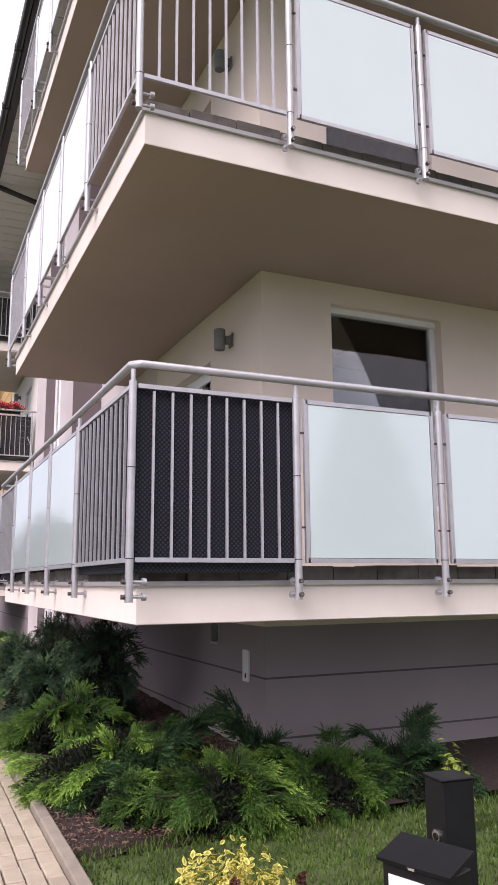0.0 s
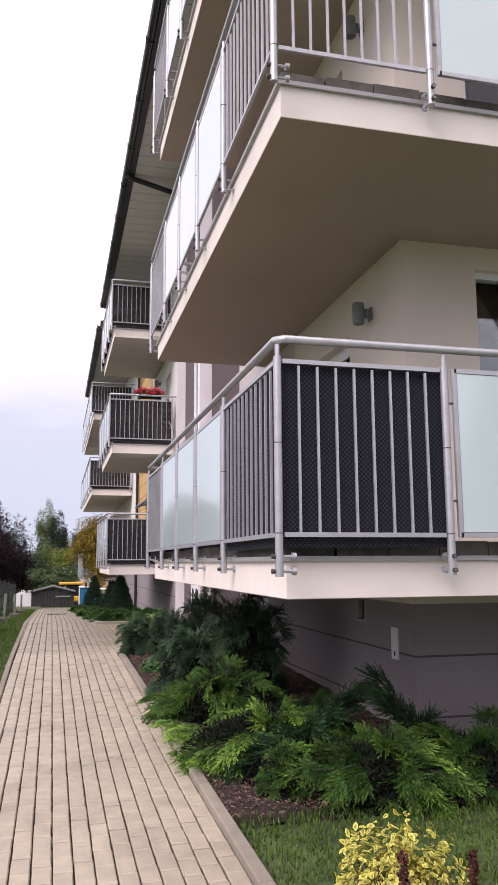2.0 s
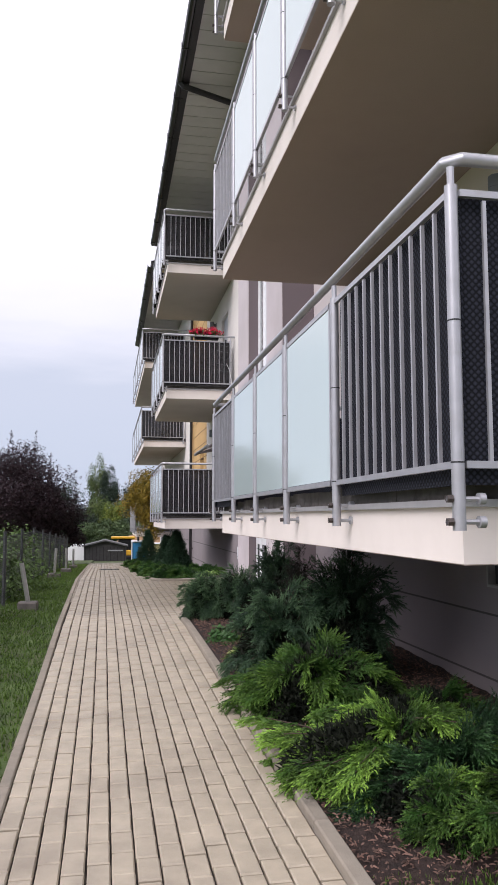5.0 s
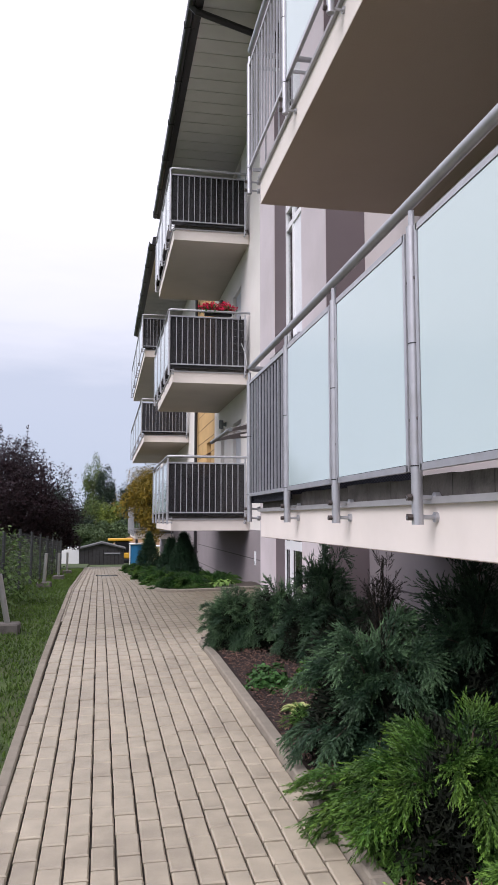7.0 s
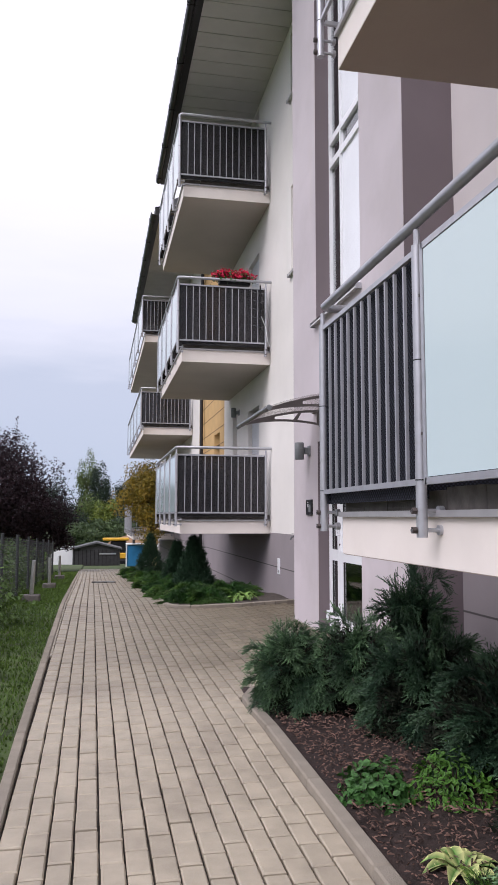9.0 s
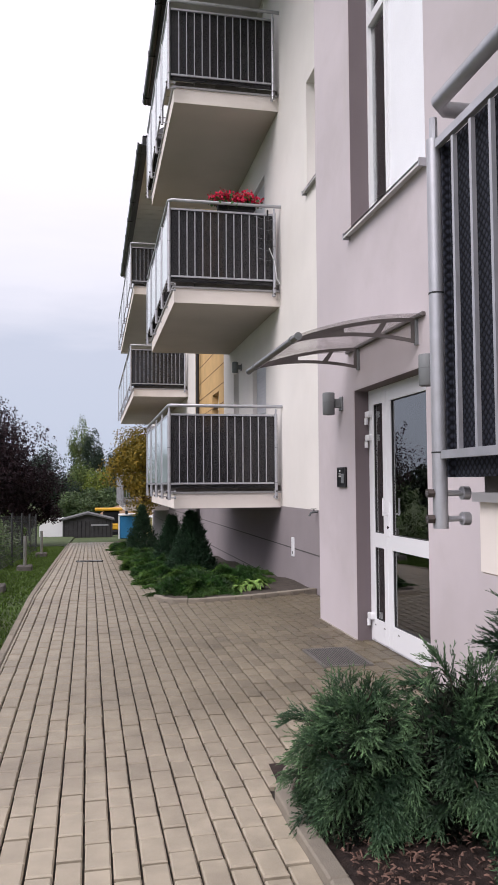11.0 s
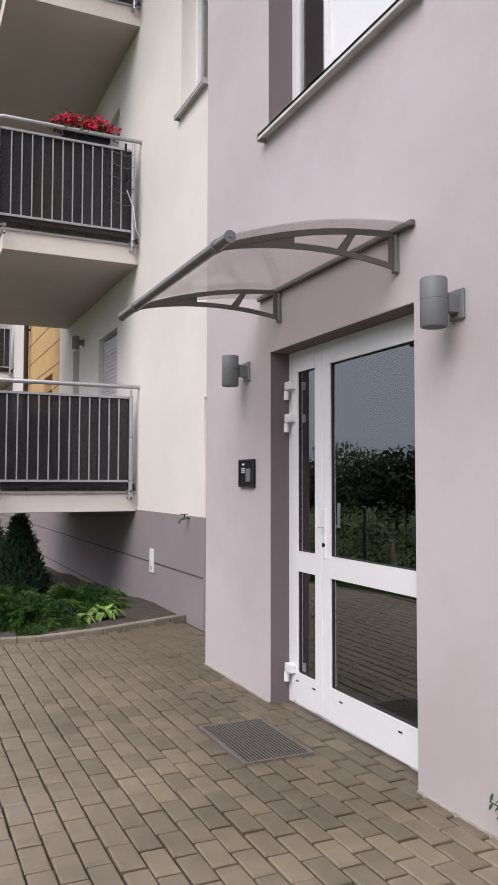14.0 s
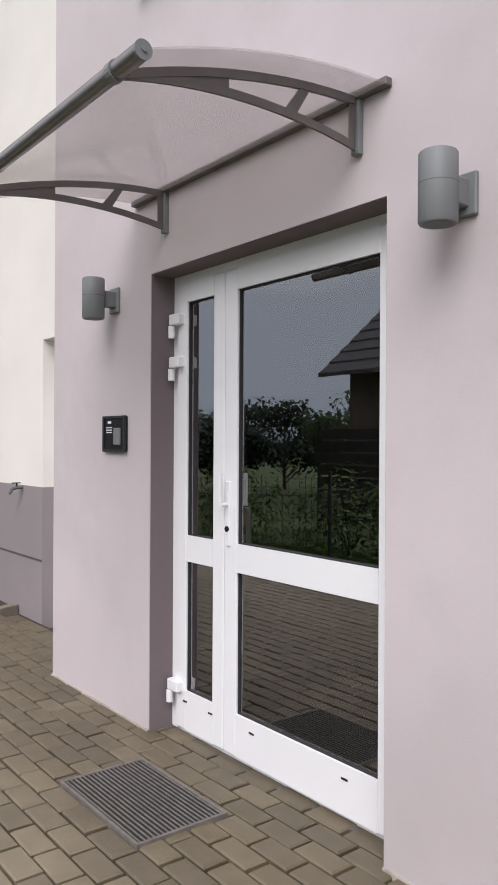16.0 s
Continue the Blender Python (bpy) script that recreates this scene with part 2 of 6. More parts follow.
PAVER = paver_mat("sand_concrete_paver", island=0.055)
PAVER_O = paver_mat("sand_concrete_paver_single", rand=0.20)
JOINT = mat("joint_sand", (0.045, 0.037, 0.030), 0.95, 0.3, 30, 0.4, 100)
KERB = mat("concrete_kerb", (0.265, 0.23, 0.185), 0.92, 0.1, 10, 0.5, 150, rand=0.10, dirt=(0.20, 0.18, 0.15), dscale=3.5, damt=0.5)
MULCH = mat("bark_mulch", (0.026, 0.015, 0.012), 0.95, 0.5, 25, 0.8, 60)
CHIP = mat("bark_chip", (0.115, 0.066, 0.05), 0.9, 0.3, 20, 0.5, 80, island=0.75)
LAWN = mat("lawn_soil", (0.055, 0.085, 0.022), 0.95, 0.5, 3, 0.8, 40, dirt=(0.09, 0.08, 0.04), dscale=2.0, damt=0.6)
GUTTER = mat("dark_gutter", (0.018, 0.016, 0.017), 0.35, 0.1, 10)
EAVE = mat("eave_boards", (0.55, 0.53, 0.50), 0.8, 0.05, 3, 0.1, 50)
ROOF_T = mat("grey_roof_tiles", (0.10, 0.10, 0.105), 0.7, 0.15, 8, 0.3, 40)
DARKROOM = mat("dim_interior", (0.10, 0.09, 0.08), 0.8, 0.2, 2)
FLOOR_IN = mat("brown_floor_tiles", (0.10, 0.075, 0.06), 0.4, 0.15, 3)
CLEAR = glass_mat("window_glass", (0.80, 0.83, 0.84), 3.6)
CLEAR_W = glass_mat("flat_window_glass", (0.80, 0.83, 0.84), 1.7)
CURTAIN = mat("net_curtain", (0.45, 0.47, 0.52), 0.9, 0.2, 8, 0.3, 30, stretch=(12, 12, 0.6))
SHUTTER = mat("roller_shutter", (0.62, 0.62, 0.64), 0.5, 0.04, 5)
POLY = bpy.data.materials.new("clear_polycarbonate")
POLY.use_nodes = True
_n, _l = POLY.node_tree.nodes, POLY.node_tree.links
_p = _n["Principled BSDF"]
_p.inputs["Base Color"].default_value = (0.72, 0.69, 0.69, 1)
_p.inputs["Roughness"].default_value = 0.12
_t = _n.new("ShaderNodeBsdfTransparent")
_t.inputs[0].default_value = (0.93, 0.92, 0.92, 1)
_m = _n.new("ShaderNodeMixShader")
_m.inputs[0].default_value = 0.30
_l.new(_t.outputs[0], _m.inputs[1])
_l.new(_p.outputs[0], _m.inputs[2])
_l.new(_m.outputs[0], _n["Material Output"].inputs[0])


# ---- mesh helpers ----
class Mesh:
    """Collects boxes, tubes and prisms, then becomes one mesh."""

    def __init__(self):
        self.v, self.f, self.tip = [], [], []

    def add(self, vs, fs):
        o = len(self.v)
        self.v += [tuple(v) for v in vs]
        self.f += [tuple(i + o for i in f) for f in fs]
        return self

    def box(self, x0, x1, y0, y1, z0, z1, b=0.0):
        if b <= 0:
            vs = [(x, y, z) for z in (z0, z1) for y in (y0, y1) for x in (x0, x1)]
            return self.add(vs, [(0, 2, 3, 1), (4, 5, 7, 6), (0, 1, 5, 4), (2, 6, 7, 3), (0, 4, 6, 2), (1, 3, 7, 5)])
        bm = bmesh.new()
        bmesh.ops.create_cube(bm, size=1)
        for v in bm.verts:
            v.co = Vector((x0 + (v.co.x + .5) * (x1 - x0), y0 + (v.co.y + .5) * (y1 - y0), z0 + (v.co.z + .5) * (z1 - z0)))
        bmesh.ops.bevel(bm, geom=bm.edges[:], offset=b, segments=1, affect="EDGES")
        bm.verts.index_update()
        self.add([v.co for v in bm.verts], [[v.index for v in f.verts] for f in bm.faces])
        bm.free()
        return self

    def tube(self, pts, r, seg=12, caps=True):
        """A round tube along a polyline; r is one radius or one per point."""
        pts = [Vector(p) for p in pts]
        rs = r if isinstance(r, (list, tuple)) else [r] * len(pts)
        o = len(self.v)
        for i, p in enumerate(pts):
            d = (pts[min(i + 1, len(pts) - 1)] - pts[max(i - 1, 0)]).normalized()
            u = d.cross(Vector((0, 0, 1)))
            u = Vector((1, 0, 0)) if u.length < 1e-4 else u.normalized()
            w = d.cross(u)
            for k in range(seg):
                a = 2 * math.pi * k / seg
                self.v.append(tuple(p + rs[i] * (math.cos(a) * u + math.sin(a) * w)))
        for i in range(len(pts) - 1):
            for k in range(seg):
                a, b = o + i * seg + k, o + i * seg + (k + 1) % seg
                self.f.append((a, a + seg, b + seg, b))
        if caps:
            self.f.append(tuple(o + k for k in range(seg)))
            self.f.append(tuple(o + (len(pts) - 1) * seg + k for k in reversed(range(seg))))
        return self

    def prism(self, outline, axis, a, b):
        """A flat outline (pairs) pushed along an axis from a to b."""
        def at(p, t):
            q = list(p)
            q.insert("xyz".index(axis), t)
            return tuple(q)
        n = len(outline)
        vs = [at(p, a) for p in outline] + [at(p, b) for p in outline]
        fs = [tuple(range(n)), tuple(reversed(range(n, 2 * n)))] + [(i, i + n, (i + 1) % n + n, (i + 1) % n) for i in range(n)]
        return self.add(vs, fs)

    def mesh(self, name, material, smooth=False):
        me = bpy.data.meshes.new(name)
        me.from_pydata(self.v, [], self.f)
        if material:
            me.materials.append(material)
        if smooth:
            me.shade_smooth()
            me.set_sharp_from_angle(angle=radians(40))
        me.update()
        return me


def fix_normals(me):
    bm = bmesh.new()
    bm.from_mesh(me)
    bmesh.ops.recalc_face_normals(bm, faces=bm.faces[:])
    bm.to_mesh(me)
    bm.free()


def part(name, m, material, parent=None, label="", smooth=False):
    me = m.mesh(name, material, smooth) if isinstance(m, Mesh) else m
    if isinstance(m, Mesh) and len(me.polygons) < 4000:
        fix_normals(me)
    ob = new(name, me)
    if parent:
        ob.parent = parent
    if label:
        ob["label"] = label
    return ob


def thing(name, label, category, group="", at=(0, 0, 0)):
    ob = new(name)
    ob.location = at
    ob.empty_display_size = 0.1
    return tagged(ob, label, category, group)


def structure(name, m, material, label="", smooth=False):
    ob = part(name, m, material, None, "", smooth)
    return tagged(ob, label or name.replace("_", " "), "", "", "structure")


def wall_grid(axis, face, thick, a0, a1, z0, z1, holes):
    """A wall with real openings. axis 'x': face at x, running along y; axis 'y': face at y, running along x."""
    m = Mesh()
    holes = [(a, b, max(c, z0), min(d, z1)) for a, b, c, d in holes if c < z1 and d > z0]
    cu = sorted({a0, a1, *[h for q in holes for h in q[:2]]})
    cz = sorted({z0, z1, *[h for q in holes for h in q[2:4]]})

    def solid(i, k):
        if not (0 <= i < len(cu) - 1 and 0 <= k < len(cz) - 1):
            return False
        u, z = (cu[i] + cu[i + 1]) / 2, (cz[k] + cz[k + 1]) / 2
        return not any(q[0] < u < q[1] and q[2] < z < q[3] for q in holes)

    def P(d, u, z):
        return (face + d, u, z) if axis == "x" else (u, face + d, z)
    for i in range(len(cu) - 1):
        for k in range(len(cz) - 1):
            if not solid(i, k):
                continue
            u0, u1, w0, w1 = cu[i], cu[i + 1], cz[k], cz[k + 1]
            for d in (0, thick):
                m.add([P(d, u0, w0), P(d, u1, w0), P(d, u1, w1), P(d, u0, w1)], [(0, 1, 2, 3)])
            for di, dk, e in ((-1, 0, (u0, u0, w0, w1)), (1, 0, (u1, u1, w0, w1)), (0, -1, (u0, u1, w0, w0)), (0, 1, (u0, u1, w1, w1))):
                if not solid(i + di, k + dk):
                    m.add([P(0, e[0], e[2]), P(0, e[1], e[3]), P(thick, e[1], e[3]), P(thick, e[0], e[2])], [(0, 1, 2, 3)])
    return m


def ground_z(y):
    """Height of the paved walk along its length: a gentle rise to the entrance, then a long fall."""
    if y < 18:
        return float(np.interp(y, [-3, 3, 6, 9, 11, 13.2], [-0.12, -0.09, -0.03, 0.055, 0.11, 0.115]))
    if y < 57:
        return 0.115 - 0.041 * (y - 18)
    return -1.484


def left_edge(y):
    return float(np.interp(y, [3, 8, 12.5, 29, 40], [-0.565, -0.59, -0.63, -0.75, -0.80]))


WX, CX, EX = 2.755, 2.80, 2.297          # wall faces: near wing, far wing, entrance bay
YC, YE0, YE1 = 5.94, 12.0, 15.69         # near corner, entrance bay from and to
TOP = 9.55
B_Z, C_Z = (1.18, 4.135, 7.10), (1.10, 4.08, 7.06)

# ---- ground ----
xs = [-900, -200, -60, -20, -8, -4, -2.5, -1.6, -1.2, -0.95, "a", "b", 0.93, 0.955, 2, 3, 5, 9, 20, 60, 200, 900]
ys = [-900, -200, -60, -20, -8, -3, 0, 2, 4, 6, 8, 9, 10, 11, 12, 13.2, 14, 16, 18, 20, 24, 28, 32, 36, 40, 44, 50, 57, 70, 120, 300, 900]
gm = Mesh()
for y in ys:
    for x in xs:
        u = left_edge(y) + 0.01 if x == "a" else left_edge(y) + 0.03 if x == "b" else x
        gm.v.append((u, y, ground_z(y) - (0.07 if u > left_edge(y) + 0.02 and (y > 4.6 or u < 0.94) else 0.012)))
gm.f = [(j * len(xs) + i, j * len(xs) + i + 1, (j + 1) * len(xs) + i + 1, (j + 1) * len(xs) + i) for j in range(len(ys) - 1) for i in range(len(xs) - 1)]
structure("ground", gm, LAWN, "grassy ground falling gently away beyond the entrance")

# ---- walls ----
win_b = [(3.46, 4.70, 2.05, 3.93), (3.46, 4.70, 5.02, 6.89), (3.46, 4.70, 7.98, 9.2)]
door_b = [(7.18, 8.46, 1.50, 3.63), (7.18, 8.46, 4.46, 6.59), (7.18, 8.46, 7.42, 9.2)]
structure("wall_near_end", wall_grid("y", YC, 0.35, WX + 0.35, 9.0, 1.05, TOP, win_b), CREAM, "cream rendered end wall with windows")
structure("wall_near_side", wall_grid("x", WX, 0.35, YC, 9.0, 1.05, TOP, door_b), CREAM, "cream rendered long wall behind the balconies")
structure("wall_near_pale", wall_grid("x", WX, 0.35, 9.0, YE0, 1.05, TOP, []), mat("pale_mauve_render", (0.66, 0.595, 0.59), 0.9, 0.05, 0.9, 0.10, 260), "pale mauve rendered wall before the entrance bay")
pl = Mesh().box(WX + 0.35, 9.0, YC, YC + 0.35, -0.5, 1.05)
pl_holes = [(6.93, 7.15, 0.84, 1.05)]
structure("wall_plinth_end", pl, PLINTH, "grey rendered plinth with grooves")
structure("wall_plinth_side", wall_grid("x", WX, 0.35, YC, YE0, -0.5, 1.05, pl_holes), PLINTH, "grey rendered plinth with grooves")
for z in (0.64, 0.17):
    structure("trim_groove", Mesh().box(WX - 0.003, WX + 0.3, YC - 0.003, YE0, z - 0.008, z + 0.008).box(WX + 0.3, 9, YC - 0.003, YC + 0.2, z - 0.008, z + 0.008), GROOVE, "dark groove in the plinth")
ent_holes = [(13.14, 14.60, 0.0, 2.25), (13.08, 14.63, 3.63, 8.6)]
structure("wall_entrance", wall_grid("x", EX, 0.35, YE0 + 0.004, YE1 - 0.004, -0.5, TOP, ent_holes), MAUVE, "mauve rendered entrance bay")
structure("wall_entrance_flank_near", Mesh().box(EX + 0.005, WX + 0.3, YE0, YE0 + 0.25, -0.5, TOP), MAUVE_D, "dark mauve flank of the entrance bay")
structure("wall_entrance_flank_far", Mesh().box(EX + 0.005, CX + 0.3, YE1 - 0.25, YE1, -0.5, TOP), MAUVE, "mauve flank of the entrance bay")
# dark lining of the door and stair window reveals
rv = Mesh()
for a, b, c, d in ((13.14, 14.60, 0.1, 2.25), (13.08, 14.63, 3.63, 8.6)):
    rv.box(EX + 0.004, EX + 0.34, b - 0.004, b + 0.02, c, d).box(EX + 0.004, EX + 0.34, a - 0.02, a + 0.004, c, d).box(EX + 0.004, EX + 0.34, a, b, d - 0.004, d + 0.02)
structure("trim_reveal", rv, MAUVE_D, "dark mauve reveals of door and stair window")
c_holes = [(16.99, 17.75, 5.24, 6.70), (16.99, 17.75, 8.16, 9.3), (20.26, 21.3, 1.45, 3.50), (20.26, 21.3, 4.43, 6.48), (20.26, 21.3, 7.4, 9.4),
           (15.85, 17.04, 0.0, 2.24), (22.6, 23.1, 1.45, 3.60), (22.6, 23.1, 4.43, 6.5)]
structure("wall_far_wing", wall_grid("x", CX, 0.35, YE1, 24.3, 1.12, TOP, c_holes), WHITE_R, "off-white rendered wing")
structure("wall_far_plinth", wall_grid("x", CX, 0.35, YE1, 44, -2.2, 1.12, [(15.85, 17.04, 0.0, 1.12)]), PLINTH, "grey rendered plinth with grooves")
structure("wall_ochre", wall_grid("x", CX, 0.35, 24.3, 28.9, 1.12, TOP, [(25.0, 25.9, 1.9, 3.5), (25.0, 25.9, 4.9, 6.4)]), OCHRE, "ochre boarded stretch of wall")
structure("wall_far_end", Mesh().box(CX, CX + 0.35, 28.9, 44, 1.12, TOP), WHITE_R, "off-white rendered wall")
for z in (0.56, 0.02):
    structure("trim_groove", Mesh().box(CX - 0.003, CX + 0.2, 17.045, 44, z - 0.008, z + 0.008), GROOVE, "dark groove in the plinth")
bd = Mesh()
for z in np.arange(1.5, 9.4, 0.42):
    bd.box(CX - 0.004, CX + 0.1, 24.3, 28.9, z, z + 0.018)
structure("trim_board_joint", bd, mat("board_joint", (0.22, 0.13, 0.06), 0.9), "joints between ochre boards")
# closing walls, hidden sides and floors of the building
structure("wall_back", Mesh().box(9.0, 9.3, YC, 44, -2.2, TOP).box(CX, 9.3, 44, 44.3, -2.2, TOP), WHITE_R, "plain rear walls")
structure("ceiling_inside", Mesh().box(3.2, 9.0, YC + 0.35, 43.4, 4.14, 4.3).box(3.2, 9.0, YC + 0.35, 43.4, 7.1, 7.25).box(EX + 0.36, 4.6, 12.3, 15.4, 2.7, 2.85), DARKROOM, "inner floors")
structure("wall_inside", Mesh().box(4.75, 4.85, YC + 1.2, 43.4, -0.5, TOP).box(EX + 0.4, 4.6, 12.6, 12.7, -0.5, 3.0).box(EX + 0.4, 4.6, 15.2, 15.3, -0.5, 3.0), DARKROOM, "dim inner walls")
structure("floor_inside", Mesh().box(EX + 0.2, 4.6, 12.3, 15.5, 0.0, 0.12), FLOOR_IN, "brown tiled lobby floor")
# roof, eaves and gutters
structure("roof", Mesh().prism([(1.18, 9.62), (5.9, 12.3), (9.6, 9.62)], "y", 2.6, 24.2).prism([(1.18, 9.52), (5.9, 12.2), (9.6, 9.52)], "y", 25.9, 37.5), ROOF_T, "grey tiled roof with deep eaves")
so = Mesh()
y = 2.6
while y < 37.4:
    if not 24.0 < y < 25.9:
        so.box(1.2, WX + 0.3, y, y + 0.385, 9.46 - (0.1 if y > 25 else 0), 9.51 - (0.1 if y > 25 else 0))
    y += 0.40
structure("ceiling_eaves", so, EAVE, "pale eave boards")
structure("trim_eave_gap", Mesh().box(1.22, 2.9, 2.6, 24.1, 9.515, 9.54).box(1.22, 2.9, 25.9, 37.4, 9.415, 9.44), GROOVE, "gaps of the eave boards")


def gutter(y0, y1, z):
    g = thing("gutter", "dark brown half-round rain gutter along the eaves", "gutter", at=(1.14, y0, z))
    prof = [(0.07 * math.cos(a), 0.07 * math.sin(a)) for a in np.linspace(math.pi, 2 * math.pi, 9)] + [(0.058 * math.cos(a), 0.01 + 0.058 * math.sin(a)) for a in np.linspace(2 * math.pi, math.pi, 9)]
    part("trough", Mesh().prism(prof, "y", 0, y1 - y0), GUTTER, g)
    for k in np.arange(0.5, y1 - y0, 1.6):
        part("bracket", Mesh().box(-0.075, 0.1, k, k + 0.03, -0.08, -0.065).box(-0.078, -0.066, k, k + 0.03, -0.08, 0.03), GUTTER, g)
    part("fascia", Mesh().box(0.045, 0.17, 0, y1 - y0, -0.075, 0.16), GUTTER, g)
    return g


g1 = gutter(2.6, 24.2, 9.50)
part("outlet_pipe", Mesh().tube([(0, 12.8, -0.04), (0.06, 12.8, -0.12), (1.6, 13.0, -0.40)], 0.055), GUTTER, g1, "branch pipe crossing under the eaves to the wall")
gutter(25.9, 37.5, 9.40)
dp = thing("downpipe", "dark brown round rain downpipe on the ochre wall", "downpipe", at=(CX - 0.09, 27.8, 0))
part("pipe", Mesh().tube([(0, 0, -1.0), (0, 0, 9.2)], 0.05), GUTTER, dp)
for z in (0.3, 2.4, 4.8, 7.2):
    part("clip", Mesh().tube([(0, 0, z), (0, 0, z + 0.04)], 0.058).box(0, 0.095, -0.012, 0.012, z, z + 0.04), GUTTER, dp)

# ---- balconies ----
POST_ME = {}


def post_mesh():
    if "m" not in POST_ME:
        m = Mesh().tube([(0, 0, 0.0), (0, 0, 1.24)], 0.024, 10)
        m.tube([(0, 0, 1.24), (0, 0, 1.31)], 0.014, 8)
        me = m.mesh("post", GALV, True)
        fix_normals(me)
        POST_ME["m"] = me
        k = Mesh()
        for z in (0.03, 0.11):
            k.tube([(-0.045, 0, z), (0.10, 0, z)], 0.009, 8).tube([(0.072, 0, z), (0.095, 0, z)], 0.022, 10)
        me = k.mesh("bracket", GALV, True)
        fix_normals(me)
        POST_ME["b"] = me
        k = Mesh()
        me = k.tube([(-0.045, 0, 0), (-0.024, 0, 0)], 0.015, 6).mesh("bolt", BOLT)
        fix_normals(me)
        POST_ME["n"] = me
        me = Mesh().tube([(0, 0, 0), (0, 0, 0.005)], 0.0253, 10).mesh("joint_ring", GASKET)
        fix_normals(me)
        POST_ME["r"] = me
        me = Mesh().box(-0.02, 0.02, -0.006, 0.006, -0.006, 0.006).mesh("clamp", BOLT)
        fix_normals(me)
        POST_ME["c"] = me
        me = Mesh().box(-0.007, 0.007, -0.007, 0.007, 0, 0.95).mesh("picket", GALV)
        fix_normals(me)
        POST_ME["p"] = me
    return POST_ME


def side_frame(origin, along, inward):
    """Turns (u along the side, d outward-to-inward, z) into balcony places."""
    return lambda u, d, z: (origin[0] + along[0] * u + inward[0] * d, origin[1] + along[1] * u + inward[1] * d, z)


def bbox(m, P, u0, u1, d0, d1, z0, z1):
    a, b = P(u0, d0, z0), P(u1, d1, z1)
    return m.box(min(a[0], b[0]), max(a[0], b[0]), min(a[1], b[1]), max(a[1], b[1]), z0, z1)


def railing_side(par, P, stations, kinds, pickets, z, screen_mat, turn, end_posts=(True, True)):
    """Posts at the stations, and per bay a picket panel ('p'), a screened one ('s') or milk glass ('g')."""
    me = post_mesh()
    for i, u in enumerate(stations):
        if (i == 0 and not end_posts[0]) or (i == len(stations) - 1 and not end_posts[1]):
            continue
        o = part("post", me["m"], None, par)
        o.location = P(u, 0, z + 0.13)
        b = part("bracket", me["b"], None, o)
        b.rotation_euler = (0, 0, turn)
        for zr in (0.235, 0.74):
            part("joint_ring", me["r"], None, o).location = (0, 0, zr)
        for zb in (0.03, 0.11):
            c = part("bolt", me["n"], None, o, "dark rusty bolt head")
            c.rotation_euler = (0, 0, turn)
            c.location = (0, 0, zb)
    z0, z1 = z + 0.36, z + 1.345
    for i, k in enumerate(kinds):
        a, b = stations[i] + 0.03, stations[i + 1] - 0.03
        if k in "ps":
            for zz in (z0, z1):
                part("panel_rail", bbox(Mesh(), P, a, b, -0.010, 0.010, zz - 0.013, zz + 0.013), GALV, par)
            n = pickets[i]
            for q in range(n):
                o = part("picket", me["p"], None, par)
                o.location = P(a + (b - a) * (0.04 + 0.92 * (q + 0.5) / n), 0, z0 + 0.012)
            if k == "s":
                part("screen", bbox(Mesh(), P, a - 0.02, b + 0.02, 0.030, 0.040, z + 0.29, z1 + 0.005), screen_mat, par, "dark woven privacy screen behind the bars")
        else:
            a, b = a + 0.035, b - 0.035
            fr = Mesh()
            for zz in (z0, z1):
                bbox(fr, P, a, b, -0.012, 0.012, zz - 0.014, zz + 0.014)
            for uu in (a, b):
                bbox(fr, P, uu - 0.013, uu + 0.013, -0.012, 0.012, z0 - 0.014, z1 + 0.014)
            part("panel_frame", fr, GALV, par)
            part("gasket", bbox(Mesh(), P, a + 0.013, b - 0.013, -0.004, 0.004, z0 + 0.013, z1 - 0.013), GASKET, par)
            part("glass_pane", bbox(Mesh(), P, a + 0.017, b - 0.017, -0.008, 0.010, z0 + 0.017, z1 - 0.017), MILK, par, "milky white safety glass")
            for zz in (z0 + 0.2, z1 - 0.2):
                for uu in (a - 0.03, b + 0.03):
                    c = part("clamp", me["c"], None, par)
                    c.location = P(uu, 0, zz)
                    c.rotation_euler = (0, 0, turn + radians(90))


